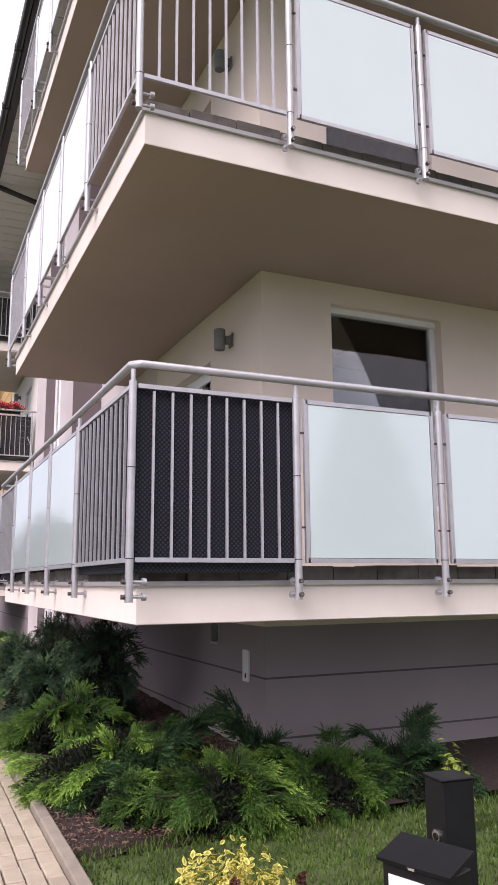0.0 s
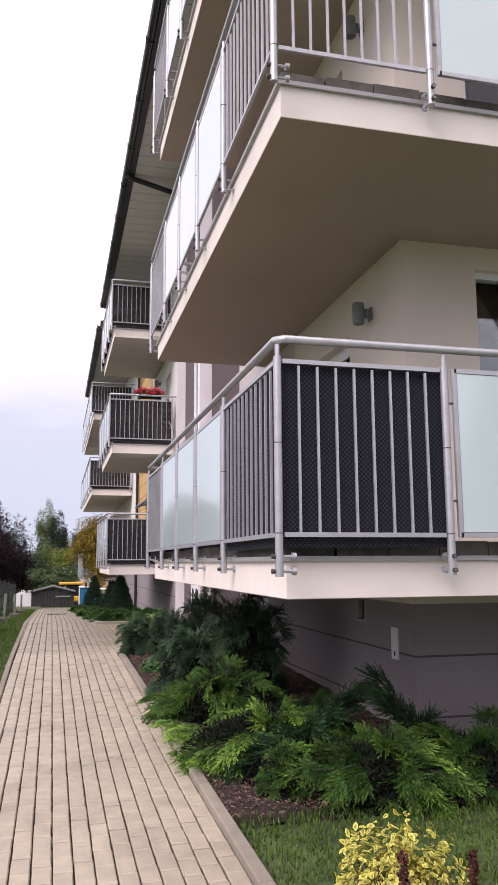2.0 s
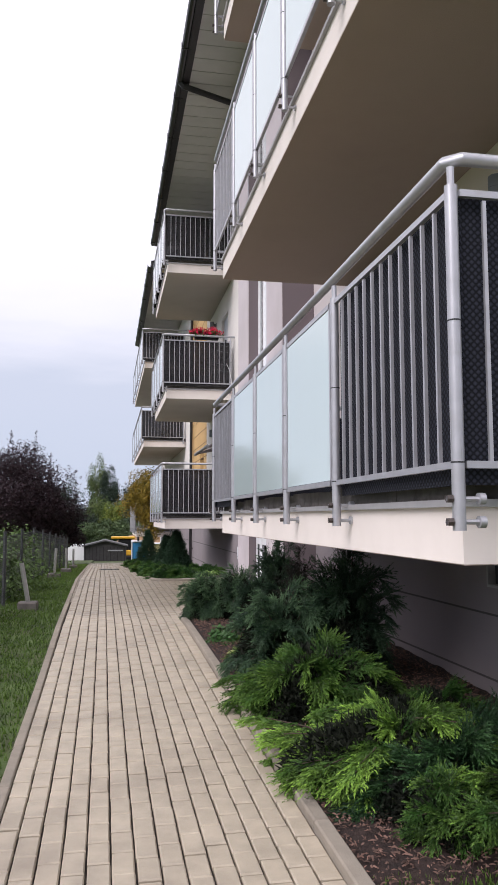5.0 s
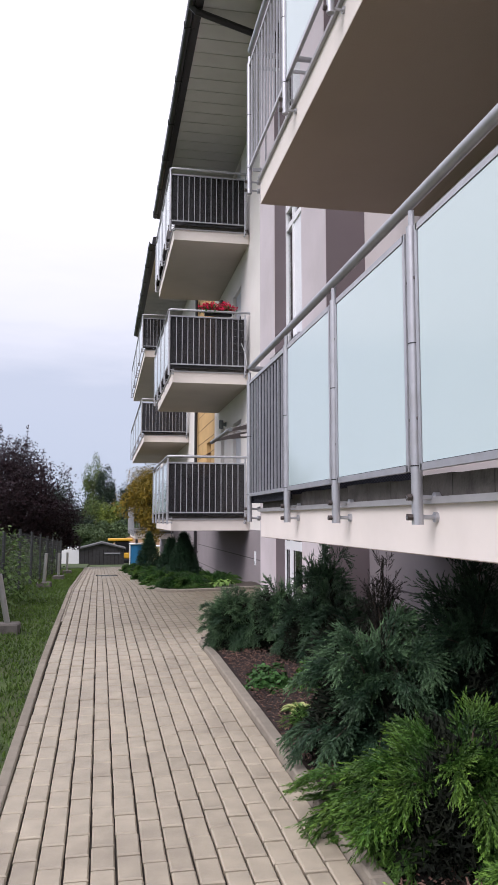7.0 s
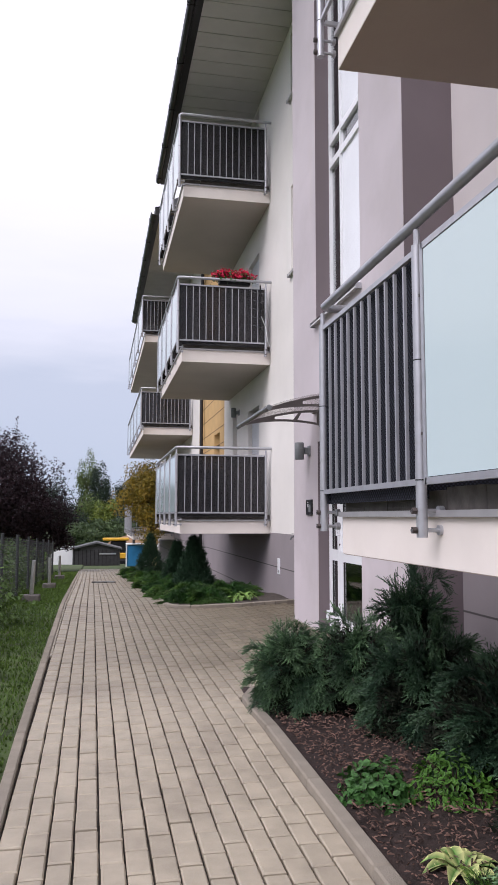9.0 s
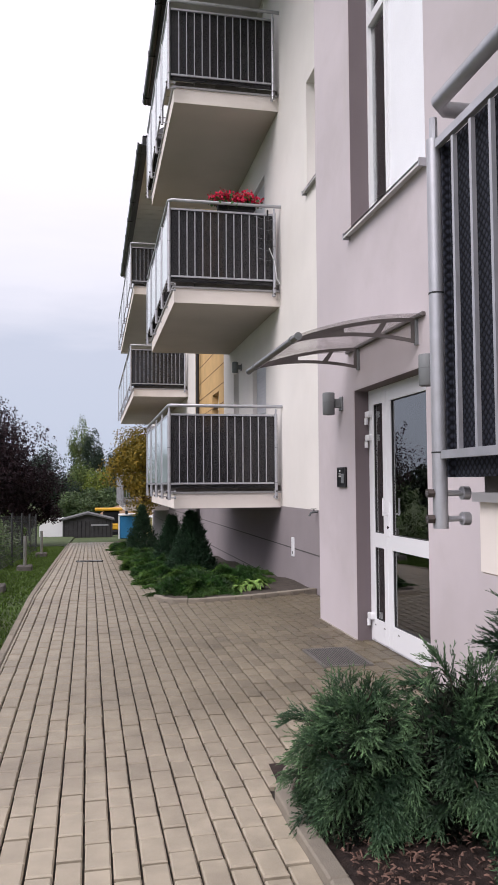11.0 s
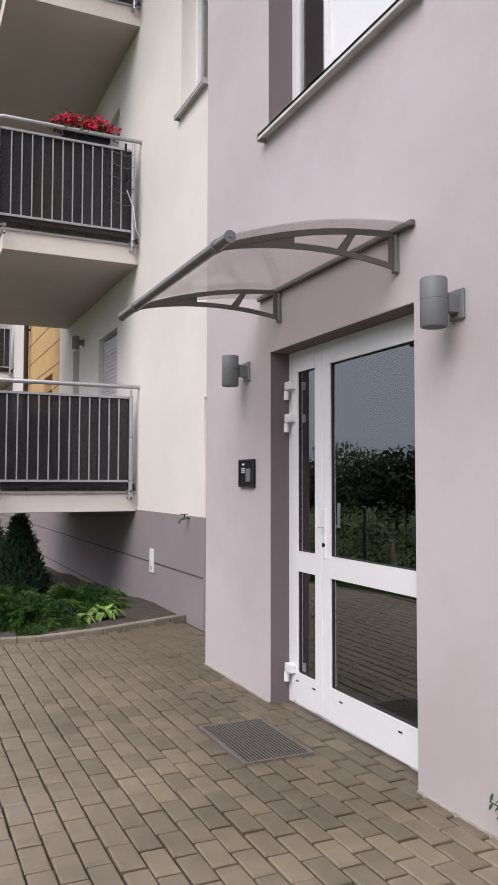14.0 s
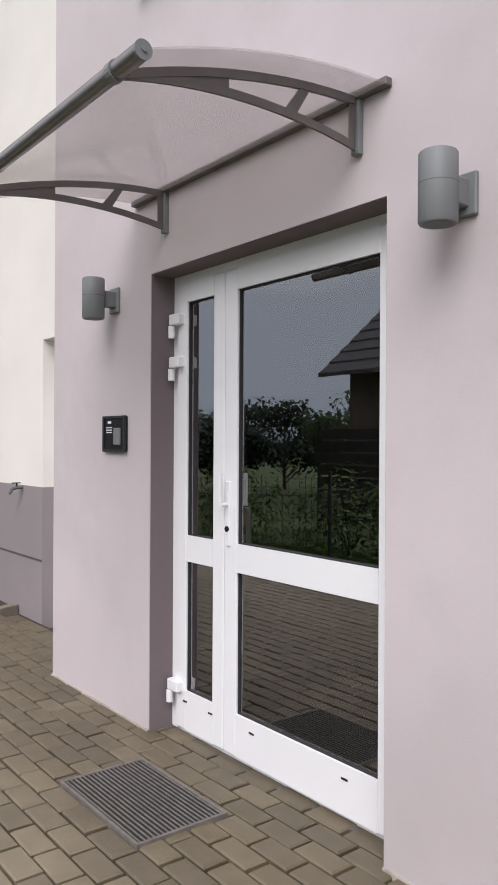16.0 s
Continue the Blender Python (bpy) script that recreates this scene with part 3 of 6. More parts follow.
def balcony(x0, y0, xw, y1, z, label, near_st, near_k, near_p, side_st, side_k, side_p, screen_mat, far_k=None, wrap=None, group="balconies of the block", soffit=SOFFIT):
    """A slab on the wall with railing: x0 outer edge, y0 near edge, y1 far edge, z underside; wrap: slab runs on to that x round the corner."""
    b = thing("balcony", label, "balcony", group, (x0, y0, z))
    t = 0.215
    xe = wrap or xw
    out = [(0, 0), (xe - x0, 0), (xe - x0, YC - y0), (xw - x0, YC - y0), (xw - x0, y1 - y0), (0, y1 - y0)] if wrap else [(0, 0), (xw - x0, 0), (xw - x0, y1 - y0), (0, y1 - y0)]
    part("slab", Mesh().prism(out, "z", 0.004, t), SLAB, b)
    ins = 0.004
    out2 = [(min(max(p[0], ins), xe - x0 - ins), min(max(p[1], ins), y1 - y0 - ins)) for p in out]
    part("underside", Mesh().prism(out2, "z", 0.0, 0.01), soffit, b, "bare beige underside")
    w = xe - x0
    fl = Mesh().box(-0.025, 0.012, -0.025, y1 - y0, t, t + 0.028).box(0.012, w, -0.025, 0.012, t, t + 0.028)
    part("flashing", fl, FLASH, b)
    n = int((y1 - y0) / 0.33)
    for k in range(n):
        a = 0.03 + (y1 - y0 - 0.03) * k / n
        part("edge_tile", Mesh().box(0.016, 0.3, a + 0.003, a + (y1 - y0 - 0.03) / n - 0.003, t, t + 0.118 + 0.006 * math.sin(k * 2.1)), TILE_E, b)
    n = max(3, int(w / 0.33))
    for k in range(n):
        a = 0.31 + (w - 0.32) * k / n
        part("edge_tile", Mesh().box(a + 0.003, a + (w - 0.32) / n - 0.003, 0.016, 0.3, t, t + 0.118 + 0.006 * math.sin(k * 1.7)), TILE_E, b)
    part("floor_tiles", Mesh().prism([(0.29, 0.29)] + [(max(p[0], 0.29), max(p[1], 0.29)) for p in out[1:]], "z", t, t + 0.075), TILE_E, b)
    off = -0.085
    P = side_frame((off, 0), (0, 1), (1, 0))
    st = [s - y0 for s in side_st]
    railing_side(b, P, st, side_k, side_p, 0.0, screen_mat, 0.0)
    Q = side_frame((0, st[0]), (1, 0), (0, 1))
    ns = [off] + [s - x0 for s in near_st]
    railing_side(b, Q, ns, near_k, near_p, 0.0, screen_mat, radians(90), (False, True))
    rail = [(ns[-1] + (0.12 if not wrap else 0), st[0], 1.475), (off + 0.04, st[0], 1.475), (off, st[0] + 0.04, 1.475), (off, st[-1] + 0.02, 1.475)]
    if far_k:
        R = side_frame((0, st[-1]), (1, 0), (0, -1))
        railing_side(b, R, [off, xw - x0 - 0.06], far_k, [11], 0.0, screen_mat, radians(-90), (False, True))
        rail[-1:] = [(off, st[-1] - 0.04, 1.475), (off + 0.04, st[-1], 1.475), (xw - x0, st[-1], 1.475)]
    part("top_rail", Mesh().tube(rail, 0.025, 12), GALV, b, "round steel handrail", True)
    return b


B_ST = [4.25, 5.71, 6.88, 7.99, 9.13, 10.53]
B_NE = [2.19, 3.28, 4.36, 5.45, 6.54, 7.6]
for i, z in enumerate(B_Z):
    low = i == 0
    balcony(1.232, 4.40, WX, 10.44, z,
            "corner balcony with woven dark screens and milky glass panels" if low else "corner balcony with grey bars and milky glass panels",
            B_NE, ("s" if low else "p") + "ggggg", [8, 0, 0, 0, 0, 0], B_ST, ("s" if low else "p") + "ggg" + ("s" if low else "p"), [11, 0, 0, 0, 11], WICKER,
            far_k="s" if low else "p", wrap=7.8)
for i, z in enumerate(C_Z):
    balcony(1.225, 19.30, CX, 23.6, z, "balcony with dark screened bars and milky side glass", [CX - 0.10], "s", [12],
            [19.19, 20.3, 21.4, 22.5, 23.55], "gggg", [0] * 4, SMOKE, far_k="s", soffit=SOFFIT_P)
for i, z in enumerate((0.50, 3.99, 6.98)):
    balcony(1.225, 30.6 if i else 36.3, CX, 41 if i else 43, z, "far balcony with dark screened bars and milky side glass", [CX - 0.10], "s" if i else "p", [12 if i else 7],
            ([30.5, 33, 35.5, 38, 40.9] if i else [36.2, 38, 39.7, 41.3, 42.9]), "gggg" if i else "pppp", [9 if i else 4] * 4, SMOKE, far_k="p", soffit=SOFFIT_P)


# ---- windows and doors of the flats ----
def window(name, axis, face, a0, a1, z0, z1, kind, depth=0.12, mullions=(), transoms=(), blind=0.0, rail=0.06, mull=0.045):
    """A white framed window set back in its opening; axis as in wall_grid."""
    def B(m, u0, u1, d0, d1, w0, w1):
        return m.box(face + d0, face + d1, u0, u1, w0, w1) if axis == "x" else m.box(u0, u1, face + d0, face + d1, w0, w1)
    fr = tagged(part(name, B(B(B(B(Mesh(), a0, a0 + rail, depth, depth + 0.07, z0, z1), a1 - rail, a1, depth, depth + 0.07, z0, z1),
                 a0 + rail, a1 - rail, depth, depth + 0.07, z1 - 0.06, z1), a0 + rail, a1 - rail, depth, depth + 0.07, z0, z0 + 0.06), WHITE), kind, "", "", "structure")
    for u in mullions:
        part("mullion", B(Mesh(), u - mull, u + mull, depth - 0.003, depth + 0.072, z0 + 0.06, z1 - 0.06), WHITE, fr)
    for z in transoms:
        part("transom", B(Mesh(), a0 + rail, a1 - rail, depth - 0.004, depth + 0.073, z - 0.04, z + 0.04), WHITE, fr)
    p = part("pane", B(Mesh(), a0 + 0.05, a1 - 0.05, depth + 0.03, depth + 0.038, z0 + 0.05, z1 - 0.05), CLEAR_W if name in ("window_1", "window_2", "window_3") else CLEAR, fr)
    p.visible_shadow = False
    if blind:
        part("blind_box", B(Mesh(), a0 + 0.01, a1 - 0.01, depth - 0.03, depth - 0.005, z1 - blind, z1), WHITE, fr, "white roller blind box")
    part("curtain", B(Mesh(), a0, a1, depth + 0.14, depth + 0.15, z0, z0 + (z1 - z0) * 0.72), CURTAIN, fr)
    return fr


for i, h in enumerate(win_b):
    window("window_%d" % (i + 1), "y", YC, *h, "white window with a blind box and net curtain", 0.10, blind=0.06)
for i, h in enumerate(door_b):
    window("window_%d" % (i + 4), "x", WX, *h, "white glazed balcony door", 0.14, mullions=(7.82,), blind=0.12)
stair = window("window_7", "x", EX, 13.08, 14.63, 3.63, 8.6, "tall white staircase window", 0.17, mullions=(14.19,), transoms=(5.55, 5.84), rail=0.05, mull=0.022)
part("blind", Mesh().box(EX + 0.190, EX + 0.196, 13.13, 14.17, 3.68, 5.51), mat("white_film", (0.84, 0.85, 0.88), 0.15, 0.03, 2), stair, "white film on the wide pane")
part("film", Mesh().box(EX + 0.190, EX + 0.196, 13.13, 14.17, 5.88, 8.55), bpy.data.materials["white_film"], stair, "white film on the wide pane")
for i, h in enumerate(c_holes[:2]):
    window("window_%d" % (i + 8), "x", CX, *h, "small white window", 0.16)
for i, h in enumerate(c_holes[2:5]):
    w = window("window_%d" % (i + 10), "x", CX, *h, "balcony door with its roller shutter down", 0.14)
    sl = Mesh()
    for z in np.arange(h[2] + 0.02, h[3] - 0.05, 0.055):
        sl.box(CX + 0.07, CX + 0.085, h[0] + 0.02, h[1] - 0.02, z, z + 0.048)
    part("roller_shutter", sl, SHUTTER, w, "pale grey roller shutter slats")
for i, h in enumerate(c_holes[6:]):
    window("window_%d" % (i + 13), "x", CX, *h, "narrow window", 0.14)
for i, h in enumerate(((25.0, 25.9, 1.9, 3.5), (25.0, 25.9, 4.9, 6.4))):
    window("window_%d" % (i + 15), "x", CX, *h, "white window in the ochre wall", 0.14)
tagged(part("door_2", Mesh().box(CX + 0.24, CX + 0.30, 15.85, 17.04, 0.1, 2.24), WHITE), "plain white side door in a recess", "", "", "structure")


SILL = mat("pale_metal_sill", (0.60, 0.59, 0.59), 0.4, 0.1, 8, 0.03, 60)


def sill(axis, face, a0, a1, z):
    s = Mesh().box(face - 0.06, face + 0.16, a0 - 0.03, a1 + 0.03, z - 0.016, z).box(face - 0.06, face - 0.052, a0 - 0.03, a1 + 0.03, z - 0.034, z)
    ob = tagged(part("trim_sill", s, SILL), "folded metal window sill with end caps", "", "", "structure")
    part("end_cap", Mesh().box(face - 0.065, face + 0.02, a1 + 0.025, a1 + 0.04, z - 0.045, z + 0.012).box(face - 0.065, face + 0.02, a0 - 0.04, a0 - 0.025, z - 0.045, z + 0.012), GALV, ob)


sill("x", EX, 13.08, 14.63, 3.64)
for h in c_holes[:2]:
    sill("x", CX, h[0], h[1], h[2] + 0.005)


# ---- wall lamps ----
FRAME_GREY = mat("darker_grey_metal", (0.11, 0.115, 0.118), 0.6, 0.08, 12)
BAR_M = mat("dull_steel_bar", (0.22, 0.205, 0.20), 0.32, 0.1, 20, 0.04, 120, metal=0.7)
CANOPY_M = mat("canopy_bracket_grey", (0.13, 0.115, 0.11), 0.5, 0.08, 12)


def wall_lamp(x, y, z, r=0.055, h=0.2):
    """A grey up-and-down cylinder on a short arm and back plate."""
    l = thing("wall_lamp", "grey metal cylinder wall lamp pointing up and down", "lamp", "wall lamps", (x, y, z))
    body = Mesh().tube([(-0.125, 0, -h / 2), (-0.125, 0, -h / 2 + 0.006), (-0.125, 0, 0.012), (-0.125, 0, 0.0125), (-0.125, 0, h / 2 - 0.006), (-0.125, 0, h / 2)], [r - 0.004, r, r, r, r, r - 0.004], 28)
    part("cylinder", body, GREYBOX, l, "", True)
    part("seam", Mesh().tube([(-0.125, 0, 0.0105), (-0.125, 0, 0.013)], r + 0.0005, 28), FRAME_GREY, l)
    part("arm", Mesh().box(-0.07, -0.012, -0.022, 0.022, -0.035, 0.045, 0.004), GREYBOX, l)
    part("back_plate", Mesh().box(-0.016, 0.0, -0.045, 0.045, -0.06, 0.065, 0.004), GREYBOX, l)
    part("lens", Mesh().tube([(-0.125, 0, -h / 2 - 0.001), (-0.125, 0, -h / 2 + 0.004)], r - 0.012, 20), FRAME_GREY, l, "frosted lens under the lamp")
    return l


wall_lamp(EX, 14.94, 2.17)
wall_lamp(EX, 12.84, 2.17)
for z in (3.68, 6.64):
    wall_lamp(WX, 6.62, z)
for z in (3.62, 6.6):
    wall_lamp(CX, 22.3, z)

# ---- entrance door ----
DX = 2.425
door = tagged(part("door_1", Mesh().box(DX, DX + 0.09, 14.545, 14.60, 0.12, 2.246).box(DX, DX + 0.09, 13.14, 13.185, 0.12, 2.246).box(DX, DX + 0.09, 13.185, 14.545, 2.205, 2.246).box(DX + 0.01, DX + 0.09, 13.14, 14.6, 0.09, 0.135), WHITE),
              "white two-leaf glazed entrance door, closed", "", "", "structure")


def leaf(y0, y1, stile0, stile1, name):
    """One leaf: stiles, top, middle and bottom rails, two panes with black gaskets."""
    x0, x1 = DX - 0.012, DX + 0.06
    z0, z1, m0, m1, b1, t0 = 0.135, 2.205, 0.915, 1.035, 0.315, 2.115
    m = Mesh().box(x0, x1, y0, y0 + stile0, z0, z1, 0.004).box(x0, x1, y1 - stile1, y1, z0, z1, 0.004)
    for a, b in ((z0, b1), (m0, m1), (t0, z1)):
        m.box(x0, x1, y0 + stile0, y1 - stile1, a, b, 0.0)
    lf = part("leaf", m, WHITE, door, name)
    for a, b in ((b1, m0), (m1, t0)):
        g = Mesh()
        ya, yb = y0 + stile0, y1 - stile1
        g.box(x0 + 0.012, x0 + 0.03, ya, ya + 0.006, a, b).box(x0 + 0.012, x0 + 0.03, yb - 0.006, yb, a, b)
        g.box(x0 + 0.012, x0 + 0.03, ya + 0.006, yb - 0.006, a, a + 0.006).box(x0 + 0.012, x0 + 0.03, ya + 0.006, yb - 0.006, b - 0.006, b)
        part("gasket", g, GASKET, lf)
        for d in (0.02,):
            p = part("pane", Mesh().box(x0 + d, x0 + d + 0.005, ya + 0.004, yb - 0.004, a + 0.004, b - 0.004), CLEAR, lf)
            p.visible_shadow = False
        sp = Mesh().box(x0 + 0.027, x0 + 0.047, ya + 0.012, ya + 0.024, a + 0.012, b - 0.012).box(x0 + 0.027, x0 + 0.047, yb - 0.024, yb - 0.012, a + 0.012, b - 0.012).box(x0 + 0.027, x0 + 0.047, ya + 0.012, yb - 0.012, a + 0.012, a + 0.024).box(x0 + 0.027, x0 + 0.047, ya + 0.012, yb - 0.012, b - 0.024, b - 0.012)
        part("spacer_bar", sp, STEEL, lf)
    for q in (0.25, 0.8):
        yy = y0 + (y1 - y0) * q
        part("drain_slot", Mesh().box(x0 - 0.002, x0 + 0.004, yy - 0.016, yy + 0.016, 0.262, 0.270), GASKET, lf)
    return lf


big = leaf(13.187, 14.166, 0.09, 0.085, "wide glazed leaf")
small = leaf(14.172, 14.543, 0.082, 0.075, "narrow glazed side leaf")
part("handle", Mesh().box(DX - 0.022, DX - 0.008, 14.118, 14.146, 1.02, 1.30, 0.004).tube([(DX - 0.02, 14.132, 1.20), (DX - 0.062, 14.132, 1.20)], 0.008, 8).tube([(DX - 0.06, 14.132, 1.19), (DX - 0.06, 14.132, 1.33)], 0.009, 8), WHITE, big, "white pull handle on a long plate")
part("lock_cylinder", Mesh().tube([(DX - 0.028, 14.132, 1.095), (DX - 0.012, 14.132, 1.095)], 0.012, 10), BLACK, big, "dark keyhole")
for z in (0.30, 1.81, 2.01):
    part("hinge", Mesh().tube([(DX - 0.035, 14.565, z - 0.055), (DX - 0.035, 14.565, z + 0.0)], 0.016, 10).box(DX - 0.045, DX, 14.49, 14.575, z + 0.004, z + 0.055, 0.004), WHITE, small, "white barrel hinge")
part("closer", Mesh().box(DX + 0.065, DX + 0.12, 13.24, 13.50, 2.03, 2.09, 0.005).box(DX + 0.07, DX + 0.09, 13.36, 13.66, 2.10, 2.115), FRAME_GREY, big, "dark door closer behind the glass")
structure("trim_threshold", Mesh().box(DX - 0.03, DX + 0.1, 13.145, 14.595, 0.02, 0.112), mat("threshold_concrete", (0.10, 0.09, 0.085), 0.9, 0.3, 15), "dark joint under the door")
structure("baseboard", Mesh().box(EX - 0.008, EX + 0.05, 14.6, YE1 + 0.006, 0.02, 0.122).box(EX - 0.008, EX + 0.05, YE0, 13.14, 0.02, 0.120), mat("mortar_edge", (0.42, 0.38, 0.33), 0.95, 0.25, 20, 0.6, 60), "uneven pale mortar edge at the wall foot")

# ---- canopy over the door ----
can = thing("door_canopy", "curved clear canopy on grey brackets with a steel front bar", "canopy", at=(EX, 13.14, 2.44))


def arc(s, lift=0.0):
    """Place on the arch, from the wall (s=0) to the front (s=1)."""
    return (-0.895 * s, 0.162 - 0.175 * s + 0.165 * s * (1 - s) + lift)


N = 18
ol = [arc(k / N, 0.006) for k in range(N + 1)] + [arc(k / N, 0.0) for k in range(N, -1, -1)]
part("sheet", Mesh().prism(ol, "y", 0.0, 1.58), POLY, can, "clear arched sheet", True)
part("front_bar", Mesh().tube([(-0.90, -0.02, -0.022), (-0.90, 1.60, -0.022)], 0.024, 16), BAR_M, can, "round steel front bar", True)
for y in (-0.022, 1.602):
    part("bar_cap", Mesh().tube([(-0.90, y - 0.004, -0.022), (-0.90, y + 0.004, -0.022)], 0.0255, 16).tube([(-0.90, y - 0.008, -0.022), (-0.90, y + 0.008, -0.022)], 0.007, 8), GREYBOX, can)
for y in (0.12, 1.32):
    part("collar", Mesh().tube([(-0.90, y - 0.014, -0.022), (-0.90, y + 0.014, -0.022)], 0.028, 16), GREYBOX, can)
part("wall_bar", Mesh().box(-0.03, 0.0, -0.02, 1.60, 0.150, 0.178, 0.003), CANOPY_M, can)


def low(s):
    """Lower edge of a bracket."""
    x, z = arc(s)
    return (x, z - 0.028 - 0.155 * (1 - s) ** 1.15)


for y in (0.115, 1.315):
    br = Mesh()
    K = 20

    def strip(f, g, s0, s1, inset=0.0):
        br.prism([f(s0 + (s1 - s0) * k / K) for k in range(K + 1)] + [g(s1 + (s0 - s1) * k / K) for k in range(K + 1)], "y", y + inset, y + 0.012 - inset)
    strip(lambda s: arc(s, -0.002), lambda s: (arc(s)[0], arc(s)[1] - 0.028), 0.0, 0.99)
    strip(lambda s: (low(s)[0], low(s)[1] + 0.026), low, 0.0, 0.975, 0.0015)
    strip(lambda s: (arc(s)[0], arc(s)[1] - 0.02), lambda s: (low(s)[0], low(s)[1] + 0.02), 0.0, 0.055, 0.003)
    strip(lambda s: (arc(s)[0], arc(s)[1] - 0.02), lambda s: (low(s)[0], low(s)[1] + 0.02), 0.60, 0.985, 0.003)
    a, b = arc(0.27), low(0.36)
    br.prism([(a[0] - 0.012, a[1] - 0.015), (a[0] + 0.022, a[1] - 0.015), (b[0] + 0.04, b[1] + 0.014), (b[0] - 0.01, b[1] + 0.014)][::-1], "y", y + 0.002, y + 0.010)
    part("bracket", br, CANOPY_M, can, "grey bracket with two cut-outs")
    part("bracket_foot", Mesh().box(-0.022, 0.0, y - 0.012, y + 0.024, -0.03, 0.15, 0.002).tube([(-0.024, y + 0.006, -0.015), (0, y + 0.006, -0.015)], 0.01, 8), GREYBOX, can)

# ---- door-side fittings ----
ic = thing("door_intercom", "black flush intercom panel with keypad and card reader", "intercom", at=(EX, 14.925, 1.505))
part("plate", Mesh().box(-0.016, 0, -0.115, 0.115, -0.09, 0.09, 0.005), BLACK, ic)
part("frame", Mesh().box(-0.022, -0.012, -0.115, 0.115, 0.078, 0.09).box(-0.022, -0.012, -0.115, 0.115, -0.09, -0.078).box(-0.022, -0.012, -0.115, -0.10, -0.078, 0.078).box(-0.022, -0.012, 0.10, 0.115, -0.078, 0.078), GASKET, ic)
part("reader", Mesh().box(-0.024, -0.014, -0.07, -0.005, -0.055, 0.03, 0.003), GREYBOX, ic, "grey card reader window")
for k in range(3):
    part("speaker_slot", Mesh().box(-0.018, -0.0155, 0.02, 0.08, 0.005 + 0.012 * k, 0.010 + 0.012 * k), LABEL, ic)
part("lamp", Mesh().box(-0.018, -0.0155, 0.03, 0.065, 0.052, 0.064), LABEL, ic)
GRATE = mat("worn_grate_steel", (0.20, 0.185, 0.17), 0.55, 0.2, 30, 0.1, 90, metal=0.3)
gr = thing("boot_scraper_grate", "grey steel boot scraper grate set in the paving", "grate", at=(1.735, 13.72, 0.122))
part("frame", Mesh().box(0, 0.375, 0, 0.012, -0.02, 0.004).box(0, 0.375, 0.598, 0.61, -0.02, 0.004).box(0, 0.012, 0.012, 0.598, -0.02, 0.004).box(0.363, 0.375, 0.012, 0.598, -0.02, 0.004), GRATE, gr)
# flat black plate over the pavers, standing in for a shaded pit
part("pit_shade", Mesh().box(0.012, 0.363, 0.012, 0.598, -0.02, -0.001), GASKET, gr)
for k in range(19):
    x = 0.02 + 0.0185 * k
    part("bar", Mesh().box(x, x + 0.0048, 0.012, 0.598, -0.0008, 0.003), GRATE, gr)
tap = thing("garden_tap", "small brass garden tap on the wall", "tap", at=(CX, 17.43, 1.10))
part("body", Mesh().tube([(0, 0, 0), (-0.05, 0, 0), (-0.09, 0, -0.01), (-0.11, 0, -0.05)], 0.013, 8), FRAME_GREY, tap)
part("lever", Mesh().tube([(-0.05, 0, 0.0), (-0.05, 0, 0.035)], 0.007, 6).box(-0.09, -0.02, -0.008, 0.008, 0.033, 0.041), BLACK, tap)
for x, y, z in ((CX, 18.61, 0.58), (WX, 6.30, 0.71)):
    mb = thing("meter_cover", "small white cover plate on the plinth", "cover plate", at=(x, y, z))
    part("plate", Mesh().box(-0.02, 0.0, -0.06, 0.06, -0.13, 0.13, 0.004), WHITE, mb)
    part("lock", Mesh().box(-0.024, -0.018, -0.02, 0.0, -0.10, -0.06), GASKET, mb)
vent = thing("cellar_vent", "small framed cellar vent under the balcony", "vent", at=(WX, 7.04, 0.945))
part("frame", Mesh().box(-0.012, 0.06, -0.11, -0.09, -0.105, 0.105).box(-0.012, 0.06, 0.09, 0.11, -0.105, 0.105).box(-0.012, 0.06, -0.09, 0.09, -0.105, -0.085).box(-0.012, 0.06, -0.09, 0.09, 0.085, 0.105), FLASH, vent)
part("backing", Mesh().box(0.05, 0.07, -0.09, 0.09, -0.085, 0.085), GASKET, vent)

# ---- planting: generators ----
def leaf_mesh(name, tris, tips, material):
    """tris: (n, 3, 3) corner places; tips: (n, 3) values of the attribute 'tip'."""
    n = len(tris)
    me = bpy.data.meshes.new(name)
    me.vertices.add(n * 3)
    me.vertices.foreach_set("co", tris.reshape(-1).astype(np.float32))
    me.loops.add(n * 3)
    me.loops.foreach_set("vertex_index", np.arange(n * 3, dtype=np.int32))
    me.polygons.add(n)
    me.polygons.foreach_set("loop_start", np.arange(0, n * 3, 3, dtype=np.int32))
    at = me.attributes.new("tip", "FLOAT", "POINT")
    at.data.foreach_set("value", tips.reshape(-1).astype(np.float32))
    me.materials.append(material)
    me.update(calc_edges=True)
    return me


def unit(a):
    return a / np.maximum(np.linalg.norm(a, axis=-1, keepdims=True), 1e-6)


